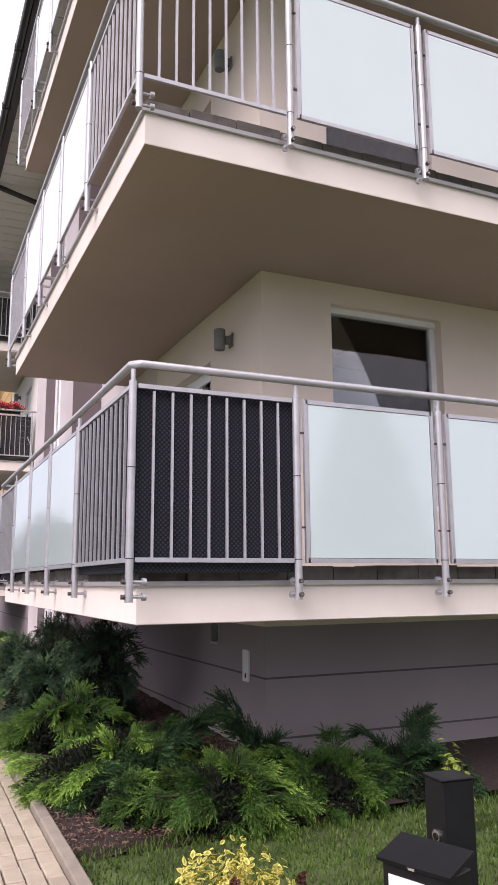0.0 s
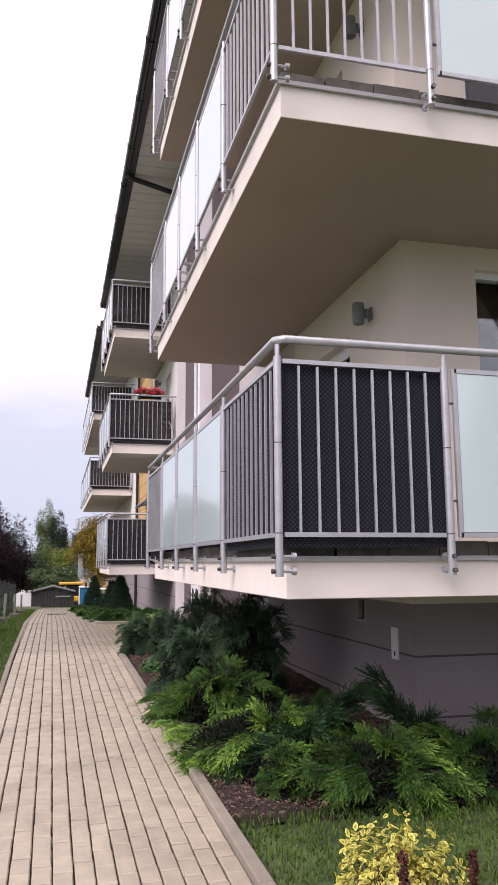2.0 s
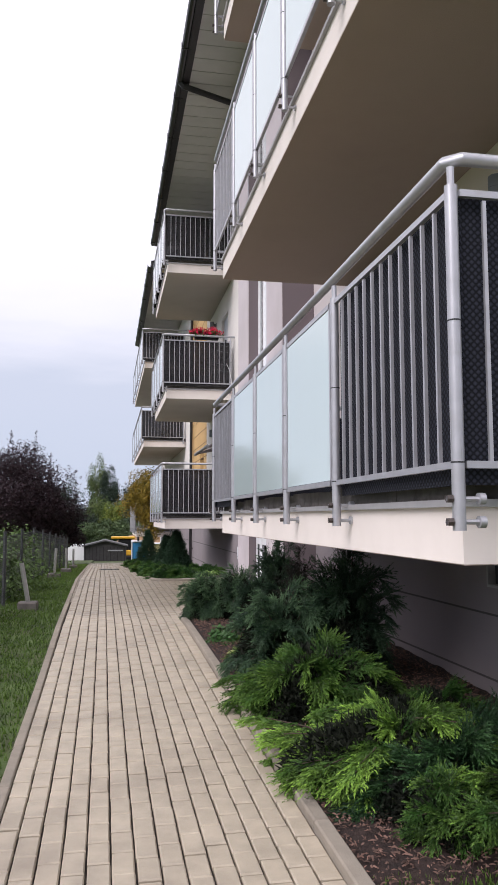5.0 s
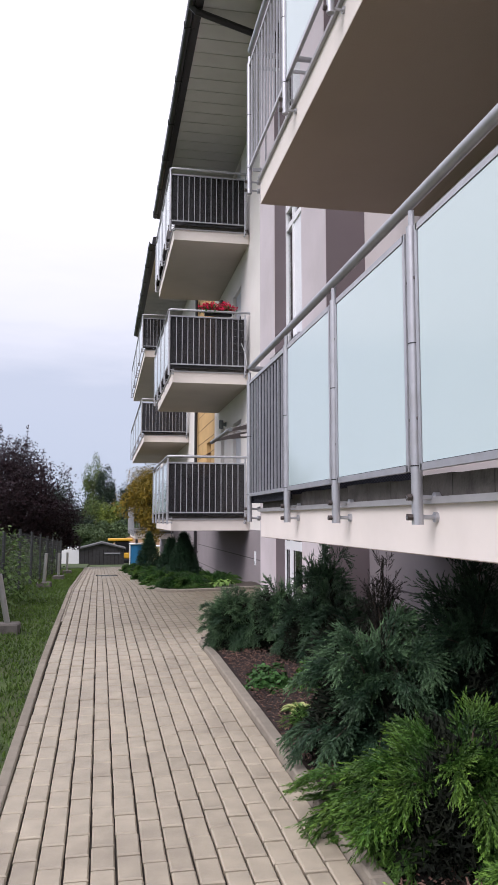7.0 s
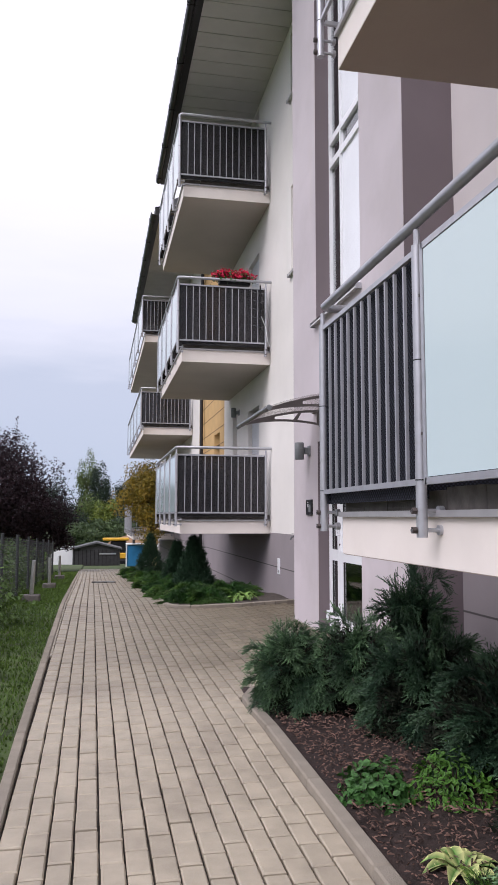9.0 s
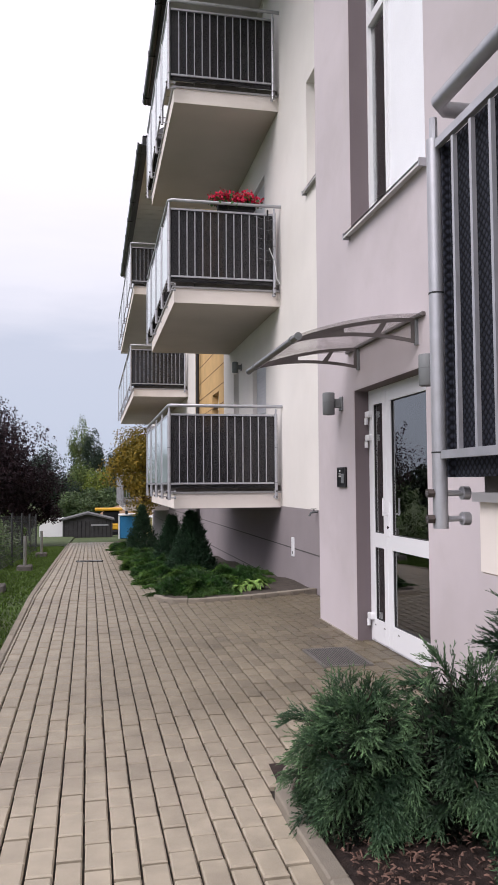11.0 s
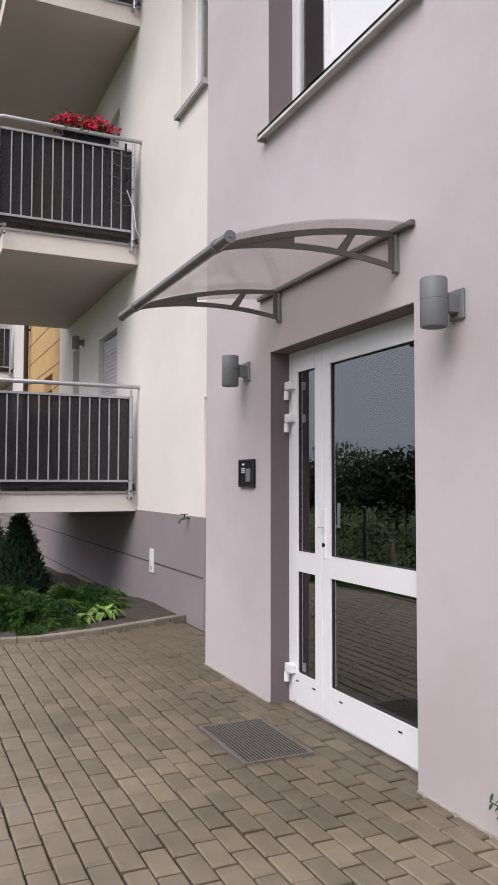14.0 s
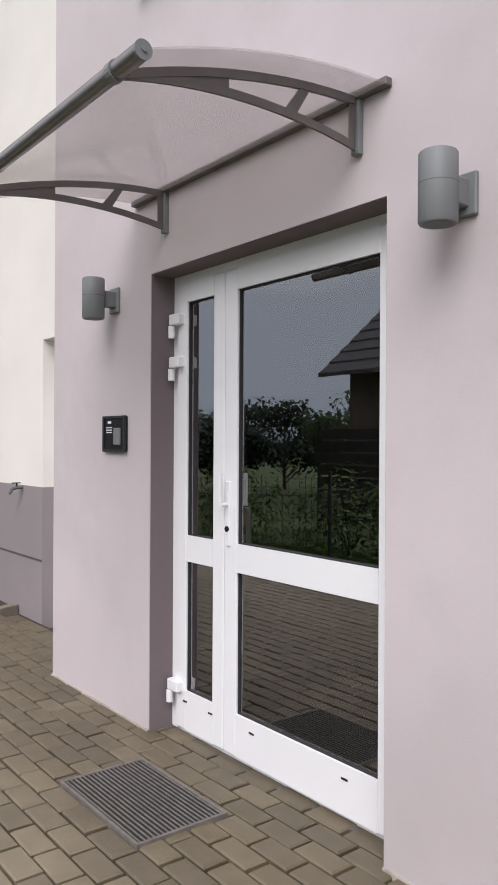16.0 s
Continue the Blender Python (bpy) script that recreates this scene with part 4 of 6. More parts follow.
def needles(pos, axis, length, g, per=11, nl=0.03, nw=0.009, tipk=1.0, spread=0.75):
    """Feathery shoots: at pos, along axis, with needles set round it. Returns tris and tips."""
    n = len(pos)
    k = np.linspace(0.05, 1.0, per)
    base = pos[:, None] + axis[:, None] * (length[:, None] * k)[..., None]
    side = unit(g.normal(size=(n, per, 3)))
    side = unit(side - (side * axis[:, None]).sum(-1, keepdims=True) * axis[:, None])
    d = unit(axis[:, None] * 0.95 + side * spread)
    ln = nl * g.uniform(0.7, 1.3, (n, per, 1)) * (1.15 - 0.45 * k[None, :, None])
    w = unit(np.cross(d, g.normal(size=(n, per, 3)))) * nw
    a, b, c = base - w * 0.5, base + w * 0.5, base + d * ln
    tr = np.stack([a, b, c], 2).reshape(-1, 3, 3)
    tp = ((0.35 + 0.65 * k[None, :, None]) * np.array([0.8, 0.8, 1.0])) * tipk * g.uniform(0.6, 1.0, (n, 1, 1))
    return tr, np.broadcast_to(tp, (n, per, 3)).reshape(-1, 3)


J_GREEN = leaf_mat("juniper_green", (0.007, 0.026, 0.005), (0.028, 0.088, 0.012), (0.25, 0.43, 0.06))
J_DARK = leaf_mat("juniper_dark_green", (0.004, 0.014, 0.006), (0.013, 0.042, 0.014), (0.07, 0.17, 0.045))
J_BLUE = leaf_mat("juniper_blue_green", (0.006, 0.018, 0.010), (0.022, 0.056, 0.030), (0.15, 0.26, 0.115))
J_BROWN = leaf_mat("juniper_browned", (0.014, 0.014, 0.011), (0.04, 0.035, 0.028), (0.05, 0.05, 0.04))
# near-black needle colour standing in for the shade between juniper fronds
J_INNER = leaf_mat("juniper_inner_shade", (0.005, 0.008, 0.004), (0.012, 0.015, 0.007), (0.02, 0.02, 0.01), 0.9)
THUJA = leaf_mat("thuja_green", (0.004, 0.013, 0.008), (0.011, 0.032, 0.015), (0.022, 0.058, 0.024))
TWIG = mat("brown_twig", (0.06, 0.042, 0.03), 0.9, 0.3, 30)


def juniper(x, y, rx, ry, h, material, label, seed, nb=26, up=0.6, z=None, lean=(0, 0), tipk=1.0, size=1.0, core=True, arms=(), droop=0.25, laterals=34, thick=1.0, inner=None):
    """Feathery plumes arching from one root, each a flat fan of side shoots with drooping ends."""
    g = np.random.default_rng(seed)
    z = ground_z(y) if z is None else z
    s = thing("juniper", label, "shrub", "", (x, y, z))
    az = np.arange(nb) * 2.39996 + g.uniform(-0.35, 0.35, nb)
    el = np.arcsin(np.clip((np.arange(nb) + g.uniform(0.1, 0.9, nb)) / nb, 0.02, 1) ** (1.0 / (0.35 + up)))
    q = g.uniform(0.70, 1.08, nb)
    tipp = np.stack([rx * np.cos(az) * np.cos(el) * q + lean[0] * np.sin(el), ry * np.sin(az) * np.cos(el) * q + lean[1] * np.sin(el), h * (0.12 + 0.88 * np.sin(el)) * q], 1)
    if len(arms):
        tipp = np.concatenate([tipp, np.array(arms, float)])
    nb = len(tipp)
    ctl = tipp * np.array([0.5, 0.5, 0.85]) + np.array([0, 0, 0.30 * h]) + g.normal(size=(nb, 3)) * 0.03
    root = np.concatenate([g.normal(size=(nb, 2)) * 0.04, np.zeros((nb, 1))], 1)
    reach = np.linalg.norm(tipp, axis=1)
    # side shoots along each plume
    k = laterals
    t = np.clip(np.linspace(0.30, 1.0, k)[None, :] + g.uniform(-0.02, 0.02, (nb, k)), 0, 1)[..., None]
    P = (1 - t) ** 2 * root[:, None] + 2 * t * (1 - t) * ctl[:, None] + t * t * tipp[:, None] + g.normal(size=(nb, k, 3)) * 0.010
    T = unit(2 * (1 - t) * (ctl - root)[:, None] + 2 * t * (tipp - ctl)[:, None])
    side = unit(np.cross(T, np.array([0, 0, 1.0]) + g.normal(size=(nb, 1, 3)) * 0.35))
    nrm = np.cross(side, T)
    alt = (np.where(np.arange(k) % 2, 1.0, -1.0)[None, :] * g.uniform(0.25, 0.8, (nb, k)) * (1.15 - 0.6 * t[..., 0]))[..., None]
    A = unit(T + side * alt + nrm * g.normal(size=(nb, k, 1)) * 0.10 - np.array([0, 0, 0.5 * droop]))
    L = (0.04 + 0.095 * np.sin(np.pi * np.clip(1.12 - t[..., 0], 0, 1)) * np.clip(reach[:, None] * 1.3, 0.35, 1.0)) * g.uniform(0.75, 1.25, (nb, k)) * size
    # small shoots on each side shoot
    ks = 5
    u = np.linspace(0.25, 1.0, ks)[None, None, :, None]
    B = P[:, :, None] + A[:, :, None] * L[:, :, None, None] * u - np.array([0, 0, 1.0]) * droop * 0.35 * L[:, :, None, None] * u * u
    alt2 = np.where(np.arange(ks) % 2, 1.0, -1.0)[None, None, :, None] * g.uniform(0.15, 0.6, (nb, k, ks, 1))
    S = unit(A[:, :, None] + np.cross(nrm, A)[:, :, None] * alt2 + g.normal(size=(nb, k, ks, 3)) * 0.10 - np.array([0, 0, 0.45 * droop]))
    L2 = (0.055 + 0.05 * g.random((nb, k, ks))) * size
    # pale young tips, dimmed low down and inside to paint in light from above
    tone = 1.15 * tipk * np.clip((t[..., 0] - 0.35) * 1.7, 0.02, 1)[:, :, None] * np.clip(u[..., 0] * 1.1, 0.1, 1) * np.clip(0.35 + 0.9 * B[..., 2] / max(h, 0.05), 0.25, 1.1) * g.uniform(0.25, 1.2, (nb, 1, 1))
    B[..., 2] = np.maximum(B[..., 2], 0.02)
    per = 15
    tr, tp = needles(B.reshape(-1, 3), S.reshape(-1, 3), L2.reshape(-1), g, per, 0.021 * size, 0.0062 * size * thick, spread=0.48)
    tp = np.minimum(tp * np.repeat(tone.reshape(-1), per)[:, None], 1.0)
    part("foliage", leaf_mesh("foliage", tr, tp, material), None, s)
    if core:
        # inner twigs and needles, which close the shrub; J_INNER paints their shade
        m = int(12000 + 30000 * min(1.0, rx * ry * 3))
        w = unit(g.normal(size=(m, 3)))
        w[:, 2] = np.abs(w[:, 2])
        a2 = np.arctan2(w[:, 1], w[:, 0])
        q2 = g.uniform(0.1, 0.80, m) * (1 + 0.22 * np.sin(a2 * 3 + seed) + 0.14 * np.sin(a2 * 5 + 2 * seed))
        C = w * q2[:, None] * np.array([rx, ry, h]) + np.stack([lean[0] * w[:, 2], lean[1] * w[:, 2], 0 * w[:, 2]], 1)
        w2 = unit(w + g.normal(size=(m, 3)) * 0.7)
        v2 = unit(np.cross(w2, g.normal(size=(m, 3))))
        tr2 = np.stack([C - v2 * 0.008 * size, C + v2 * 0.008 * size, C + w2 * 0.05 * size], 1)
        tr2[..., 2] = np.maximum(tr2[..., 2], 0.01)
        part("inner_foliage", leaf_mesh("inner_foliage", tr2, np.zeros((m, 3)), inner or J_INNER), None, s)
    st = Mesh()
    for i in range(nb):
        pts = [tuple(root[i] * (1 - a) ** 2 + 2 * a * (1 - a) * ctl[i] + a * a * tipp[i]) for a in (0, 0.3, 0.6, 0.92)]
        st.tube(pts, [0.012, 0.009, 0.005, 0.002], 5, False)
    part("woody_stem", st, TWIG, s)
    return s


def cone_tree(x, y, r, h, material, label, seed, n=900, z=None, size=1.0):
    """A slim cone of upright sprays."""
    g = np.random.default_rng(seed)
    z = ground_z(y) if z is None else z
    s = thing("conifer", label, "conifer", "", (x, y, z))
    u = g.uniform(0.0, 1, n) ** 1.25
    az = g.uniform(0, 2 * np.pi, n)
    rad = r * (1 - u) ** 1.0 * (0.35 + 0.7 * g.random(n) ** 0.5) * (1 + 0.12 * np.sin(az * 4 + u * 9 + seed)) * np.minimum(1, 0.55 + u * 4)
    P = np.stack([rad * np.cos(az), rad * np.sin(az), 0.03 + u * h * 0.95], 1)
    ax = unit(np.stack([np.cos(az) * 0.5, np.sin(az) * 0.5, np.ones(n) * 0.9], 1) + g.normal(size=(n, 3)) * 0.3)
    tr, tp = needles(P, ax, (0.10 + 0.06 * g.random(n)) * size, g, 13, 0.036 * size, 0.014 * size)
    part("foliage", leaf_mesh("foliage", tr, tp, material), None, s)
    part("trunk", Mesh().tube([(0, 0, -0.05), (0, 0, h * 0.5), (0, 0, h * 0.9)], [0.03 * size, 0.02 * size, 0.005], 7), TWIG, s)
    return s


def leaves(P, N, size, g, fold=0.25, aspect=0.55):
    """Pointed oval leaves of six triangles round a midrib; rim has tip 1, midrib 0."""
    n = len(P)
    a = unit(np.cross(N, g.normal(size=(n, 3))))
    b = np.cross(N, a)
    s = (size * g.uniform(0.7, 1.25, n))[:, None]
    mid = P + a * s * 0.5
    w = aspect * 0.5
    rim = [P, P + a * s * 0.3 + b * s * w + N * s * fold * 0.3, P + a * s * 0.72 + b * s * w * 0.8 + N * s * fold * 0.3, P + a * s,
           P + a * s * 0.72 - b * s * w * 0.8 + N * s * fold * 0.3, P + a * s * 0.3 - b * s * w + N * s * fold * 0.3]
    tr = np.stack([np.stack([mid, rim[i], rim[(i + 1) % 6]], 1) for i in range(6)], 1).reshape(-1, 3, 3)
    tp = np.tile(np.array([0.0, 1.0, 1.0]), (n * 6, 1))
    return tr, tp


def leafy_bush(name, x, y, r, h, material, label, cat, seed, n=900, size=0.045, z=None, aspect=0.55, tipk=1.0, shoots=0):
    g = np.random.default_rng(seed)
    z = ground_z(y) if z is None else z
    s = thing(name, label, cat, "", (x, y, z))
    d = unit(g.normal(size=(n, 3)))
    d[:, 2] = np.abs(d[:, 2])
    az = np.arctan2(d[:, 1], d[:, 0])
    q = (g.uniform(0.45, 1.0, n) ** 0.5) * (1 + 0.14 * np.sin(az * 4 + seed) + 0.12 * np.sin(d[:, 2] * 9 + az * 2))
    P = d * q[:, None] * np.array([r, r, h])
    P[:, 2] = np.maximum(P[:, 2], 0.02)
    if shoots:
        k = np.repeat(np.arange(shoots), 14)
        sd = unit(g.normal(size=(shoots, 3)) * np.array([0.6, 0.6, 0.2]) + np.array([0, 0, 1.0]))
        base = sd * np.array([r * 1.1, r * 1.1, h])
        P = np.concatenate([P, base[k] + np.tile(np.linspace(-0.05, 0.10, 14), shoots)[:, None] * np.array([0, 0, 1.0]) + g.normal(size=(len(k), 3)) * 0.008])
        d = np.concatenate([d, unit(g.normal(size=(len(k), 3)) + np.array([0, 0, 0.6]))])
    N = unit(d + g.normal(size=d.shape) * 0.45 + np.array([0, 0, 0.35]))
    tr, tp = leaves(P, N, size, g, aspect=aspect)
    part("foliage", leaf_mesh("foliage", tr, tp * tipk, material), None, s)
    st = Mesh()
    for i in range(14):
        a = g.uniform(0, 6.28)
        st.tube([(0, 0, 0), (r * 0.3 * math.cos(a), r * 0.3 * math.sin(a), h * 0.5), (r * 0.6 * math.cos(a), r * 0.6 * math.sin(a), h * 0.85)], [0.008, 0.005, 0.002], 5, False)
    part("woody_stem", st, TWIG, s)
    return s


def rosette(name, x, y, r, h, n, material, label, cat, seed, z=None, w=0.32):
    """A clump of long arching leaves from the ground (hosta)."""
    g = np.random.default_rng(seed)
    z = ground_z(y) if z is None else z
    s = thing(name, label, cat, "", (x, y, z))
    T, A = [], []
    for i in range(n):
        a, q = g.uniform(0, 6.283), g.uniform(0.45, 1.0)
        d, b = np.array([math.cos(a), math.sin(a), 0]), np.array([-math.sin(a), math.cos(a), 0])
        hh = h * g.uniform(0.7, 1.1)
        rows = []
        for k in range(6):
            u = k / 5
            c = d * r * q * u + np.array([0, 0, hh * (1.5 * u - 0.9 * u * u * (0.6 + q))])
            ww = w * r * math.sin(math.pi * min(0.98, 0.08 + u * 0.92)) * 0.5
            rows.append((c - b * ww + np.array([0, 0, ww * 0.4]), c, c + b * ww + np.array([0, 0, ww * 0.4])))
        for k in range(5):
            (l0, c0, r0), (l1, c1, r1) = rows[k], rows[k + 1]
            T += [[l0, c0, c1], [l0, c1, l1], [c0, r0, r1], [c0, r1, c1]]
            A += [[1, 0, 0], [1, 0, 1], [0, 1, 1], [0, 1, 0]]
    part("foliage", leaf_mesh("foliage", np.array(T), np.array(A, float), material), None, s)
    return s


def tree(name, x, y, z, h, crown, material, label, seed, n=5000, size=0.16, bark=TWIG, clumps=26, aspect=0.6, low=0.25, spires=0):
    """Trunk, limbs, and a crown of leaves gathered on many clumps with gaps."""
    g = np.random.default_rng(seed)
    s = thing(name, label, "tree", "", (x, y, z))
    rx, ry, rz = crown
    c0 = np.array([0, 0, h - rz])
    part("trunk", Mesh().tube([(0, 0, -0.3), (0.05, 0.02, h * 0.3), (0.0, 0.06, h * 0.62)], [0.045 * h * 0.5, 0.032 * h * 0.5, 0.014 * h * 0.5], 9), bark, s)
    d = unit(g.normal(size=(clumps, 3)))
    cc = c0 + d * (g.uniform(0.35, 0.92, clumps)[:, None]) * np.array([rx, ry, rz])
    lm = Mesh()
    for c in cc:
        b = max(h * low * 0.6, c[2] - 0.5 * np.hypot(c[0], c[1]) - 0.3)
        lm.tube([(0, 0, min(b, h * 0.6)), tuple(np.array([c[0] * 0.5, c[1] * 0.5, (min(b, h * 0.6) + c[2]) * 0.5 + 0.1])), tuple(c)], [0.02 * h * 0.3, 0.012 * h * 0.3, 0.004 * h * 0.3], 6, False)
    part("limbs", lm, bark, s)
    k = g.integers(0, clumps, n)
    cr = g.uniform(0.24, 0.46, clumps)[:, None] * np.array([rx, ry, rz * 0.8])
    v = unit(g.normal(size=(n, 3)))
    P = cc[k] + v * (g.uniform(0.2, 1, n) ** 0.5)[:, None] * cr[k]
    if spires:
        # upright leafy shoots that break the outline
        per = 60
        sp = cc[np.argsort(-cc[:, 2] - 0.15 * np.hypot(cc[:, 0], cc[:, 1]))[np.arange(spires) % (clumps * 2 // 3)]] + g.normal(size=(spires, 3)) * np.array([0.3, 0.3, 0.1])
        dr = unit(np.array([0, 0, 1.0]) + g.normal(size=(spires, 3)) * 0.22 + (sp - c0) * 0.12)
        ln = g.uniform(0.5, 1.25, spires)
        u = np.linspace(0, 1, per)[None, :, None]
        Q = sp[:, None] + dr[:, None] * ln[:, None, None] * u + g.normal(size=(spires, per, 3)) * 0.10 * (1.1 - u)
        P = np.concatenate([P, Q.reshape(-1, 3)])
        v = np.concatenate([v, unit(g.normal(size=(spires * per, 3)))])
        n = len(P)
    N = unit(v + g.normal(size=(n, 3)) * 0.6 + np.array([0, 0, 0.3]))
    tr, tp = leaves(P, N, size, g, aspect=aspect)
    part("crown", leaf_mesh("crown", tr, tp * g.uniform(0, 1, (n, 1, 1)).repeat(6, 1).reshape(-1, 1), material), None, s)
    return s


# ---- near bed ----
bed = Mesh()
bxs, bys = np.linspace(0.90, WX + 0.1, 12), np.linspace(4.62, 11.9, 40)
rg = np.random.default_rng(4)
bed.v = [(x, y, ground_z(y) + (0.012 if k else -0.035) + rg.uniform(-0.014, 0.02) + 0.02 * (x - 0.96)) for k, y in enumerate(bys) for x in bxs]
bed.f = [(j * 12 + i, j * 12 + i + 1, (j + 1) * 12 + i + 1, (j + 1) * 12 + i) for j in range(39) for i in range(11)]
bed.add([(x, y, ground_z(y) + 0.03 + 0.01 * math.sin(9 * x + 7 * y)) for y in (4.62, 5.2, 5.94) for x in (2.8, 4.5, 9)], [(0, 1, 4, 3), (1, 2, 5, 4), (3, 4, 7, 6), (4, 5, 8, 7)])
structure("ground_bed", bed, MULCH, "planting bed covered in bark mulch", True)
n = 18000
P = np.stack([rg.uniform(0.96, 2.7, n), rg.uniform(4.62, 11.6, n), np.zeros(n)], 1)
P[:, 2] = [ground_z(y) + 0.035 + 0.02 * (x - 0.96) for x, y in P[:, :2]]
P[:, 2] += rg.uniform(-0.012, 0.016, n)
a = unit(rg.normal(size=(n, 3)) * np.array([1, 1, 0.25]))
b = unit(np.cross(a, rg.normal(size=(n, 3)) * 0.35 + np.array([0, 0, 1.0])))
la, lb = rg.uniform(0.005, 0.018, n)[:, None], rg.uniform(0.002, 0.006, n)[:, None]
chips = Mesh()
up = np.array([0, 0, 0.006])
for i in range(n):
    p, u, v = P[i], a[i] * la[i], b[i] * lb[i]
    chips.add([p - u - v, p + u - v * 0.6, p + u + v, p - u + v * 0.7, p + up], [(0, 1, 4), (1, 2, 4), (2, 3, 4), (3, 0, 4)])
ob = tagged(part("bark_chips", chips, CHIP), "loose reddish-brown bark chips on the bed", "mulch", "", "stuff")

juniper(1.52, 5.92, 0.66, 0.72, 0.33, J_GREEN, "bright green spreading juniper overhanging the kerb", 11, 76, 0.12, tipk=2.3, droop=0.35, arms=((-0.62, -0.22, 0.12), (-0.56, -0.42, 0.15), (-0.70, 0.40, 0.22), (-0.40, -0.58, 0.20), (-0.66, 0.08, 0.20), (0.30, -0.50, 0.34), (0.10, -0.40, 0.36)))
juniper(1.42, 7.10, 0.60, 0.55, 0.44, J_GREEN, "green juniper with layered fronds", 28, 64, 0.35, tipk=0.85, droop=0.35, arms=((-0.60, 0.26, 0.20), (-0.55, 0.02, 0.18), (-0.50, -0.30, 0.20), (0.42, -0.20, 0.30), (0.52, 0.05, 0.22)))
juniper(2.00, 6.40, 0.46, 0.50, 0.26, J_GREEN, "deep green juniper filling the bed by the wall", 29, 30, 0.3, tipk=0.5)
juniper(1.42, 4.98, 0.20, 0.18, 0.29, J_GREEN, "small rounded bright green juniper", 12, 46, 0.7, tipk=0.6, size=0.6, laterals=16)
juniper(2.02, 4.95, 0.60, 0.42, 0.30, J_GREEN, "spreading green juniper with pale shoot tips", 13, 64, 0.2, tipk=1.15, droop=0.4, arms=((-0.58, -0.22, 0.22), (-0.42, -0.38, 0.16), (-0.50, 0.05, 0.30), (0.0, -0.42, 0.17), (0.35, -0.40, 0.15)))
juniper(2.78, 4.98, 0.56, 0.42, 0.28, J_GREEN, "spreading dark green juniper before the plinth", 14, 56, 0.3, tipk=0.6, arms=((0.24, 0.38, 0.36), (0.05, -0.42, 0.14), (-0.40, 0.10, 0.32)))
juniper(3.42, 4.98, 0.46, 0.40, 0.26, J_DARK, "dark green juniper before the plinth", 15, 38, 0.4, arms=((0.30, 0.20, 0.48), (0.26, 0.14, 0.42), (0.20, 0.10, 0.36), (-0.25, 0.25, 0.36)))
juniper(1.62, 5.40, 0.52, 0.36, 0.28, J_DARK, "dark green juniper with long arching branches", 16, 40, 0.3, tipk=0.9, arms=((0.46, -0.10, 0.56), (0.40, -0.06, 0.53), (0.30, -0.08, 0.47), (0.18, -0.12, 0.42), (0.02, -0.20, 0.36), (-0.15, -0.22, 0.32)))
juniper(2.45, 5.25, 0.42, 0.32, 0.24, J_DARK, "upright dark green juniper before the wall corner", 17, 34, 0.4, tipk=0.5, arms=((-0.33, 0, 0.63), (-0.31, 0.03, 0.53), (-0.28, -0.03, 0.47), (-0.22, -0.03, 0.42), (-0.12, 0.0, 0.38), (0.05, 0.03, 0.32)), droop=0.0, laterals=26)
juniper(1.40, 8.02, 0.40, 0.44, 0.70, J_BLUE, "blue-green juniper with drooping pale shoots", 18, 62, 0.6, droop=0.6, tipk=1.3, arms=((-0.48, -0.1, 0.16), (-0.46, 0.12, 0.18), (-0.40, -0.36, 0.20), (-0.30, -0.30, 0.62), (0.12, -0.36, 0.58), (-0.05, -0.42, 0.50), (-0.42, 0.10, 0.46)))
juniper(1.86, 7.85, 0.30, 0.36, 0.95, J_BLUE, "taller dark blue-green juniper near the wall", 19, 44, 0.9, tipk=0.45, arms=((0.12, 0.12, 1.05), (0.08, 0.2, 1.0), (0.26, -0.3, 0.70), (0.22, -0.35, 0.55), (0.2, -0.3, 0.85)))
juniper(1.74, 8.85, 0.20, 0.22, 1.00, J_BROWN, "sparse browned juniper with bare tips", 21, 13, 1.6, core=False, laterals=14, size=0.8, droop=-0.1)
juniper(1.55, 11.15, 0.36, 0.40, 0.58, J_BLUE, "dense blue-green juniper beside the bed's end", 36, 60, 0.5, droop=0.2, laterals=28, size=0.8, tipk=1.4)
juniper(1.14, 11.25, 0.25, 0.32, 0.50, J_BLUE, "dense blue-green juniper at the end of the bed", 22, 96, 0.5, droop=0.3, laterals=26, size=0.7, tipk=1.5, arms=((-0.28, -0.10, 0.34), (-0.26, 0.12, 0.40), (-0.22, -0.28, 0.30), (-0.29, 0.02, 0.22)))
juniper(1.85, 10.60, 0.46, 0.45, 0.56, J_BLUE, "dense blue-green juniper standing in bark mulch", 23, 52, 0.5, tipk=0.7)
juniper(2.06, 11.42, 0.30, 0.28, 0.74, J_BLUE, "tall pointed dark juniper rising over the others", 24, 58, 0.8, droop=0.0, tipk=0.5, laterals=24, size=0.85, arms=((0.08, 0.18, 0.92), (0.05, 0.10, 0.86), (0.22, 0.0, 0.82), (-0.12, 0.0, 0.72), (0.0, -0.1, 0.78)))
juniper(1.92, 9.75, 0.46, 0.50, 0.58, J_BLUE, "blue-green juniper by the wall", 25, 46, 0.5, tipk=0.6)
juniper(1.72, 8.95, 0.33, 0.30, 0.40, J_BLUE, "low blue-green juniper beside bark mulch", 26, 30, 0.5)
juniper(1.14, 8.60, 0.13, 0.13, 0.14, J_GREEN, "low yellow-green juniper tuft", 27, 16, 0.5, tipk=0.9, size=0.6, laterals=10)
HYD = leaf_mat("broad_leaf_green", (0.018, 0.05, 0.012), (0.04, 0.11, 0.022), (0.05, 0.13, 0.03))
FERN = leaf_mat("bright_fern_green", (0.018, 0.055, 0.008), (0.045, 0.12, 0.014), (0.07, 0.17, 0.02))
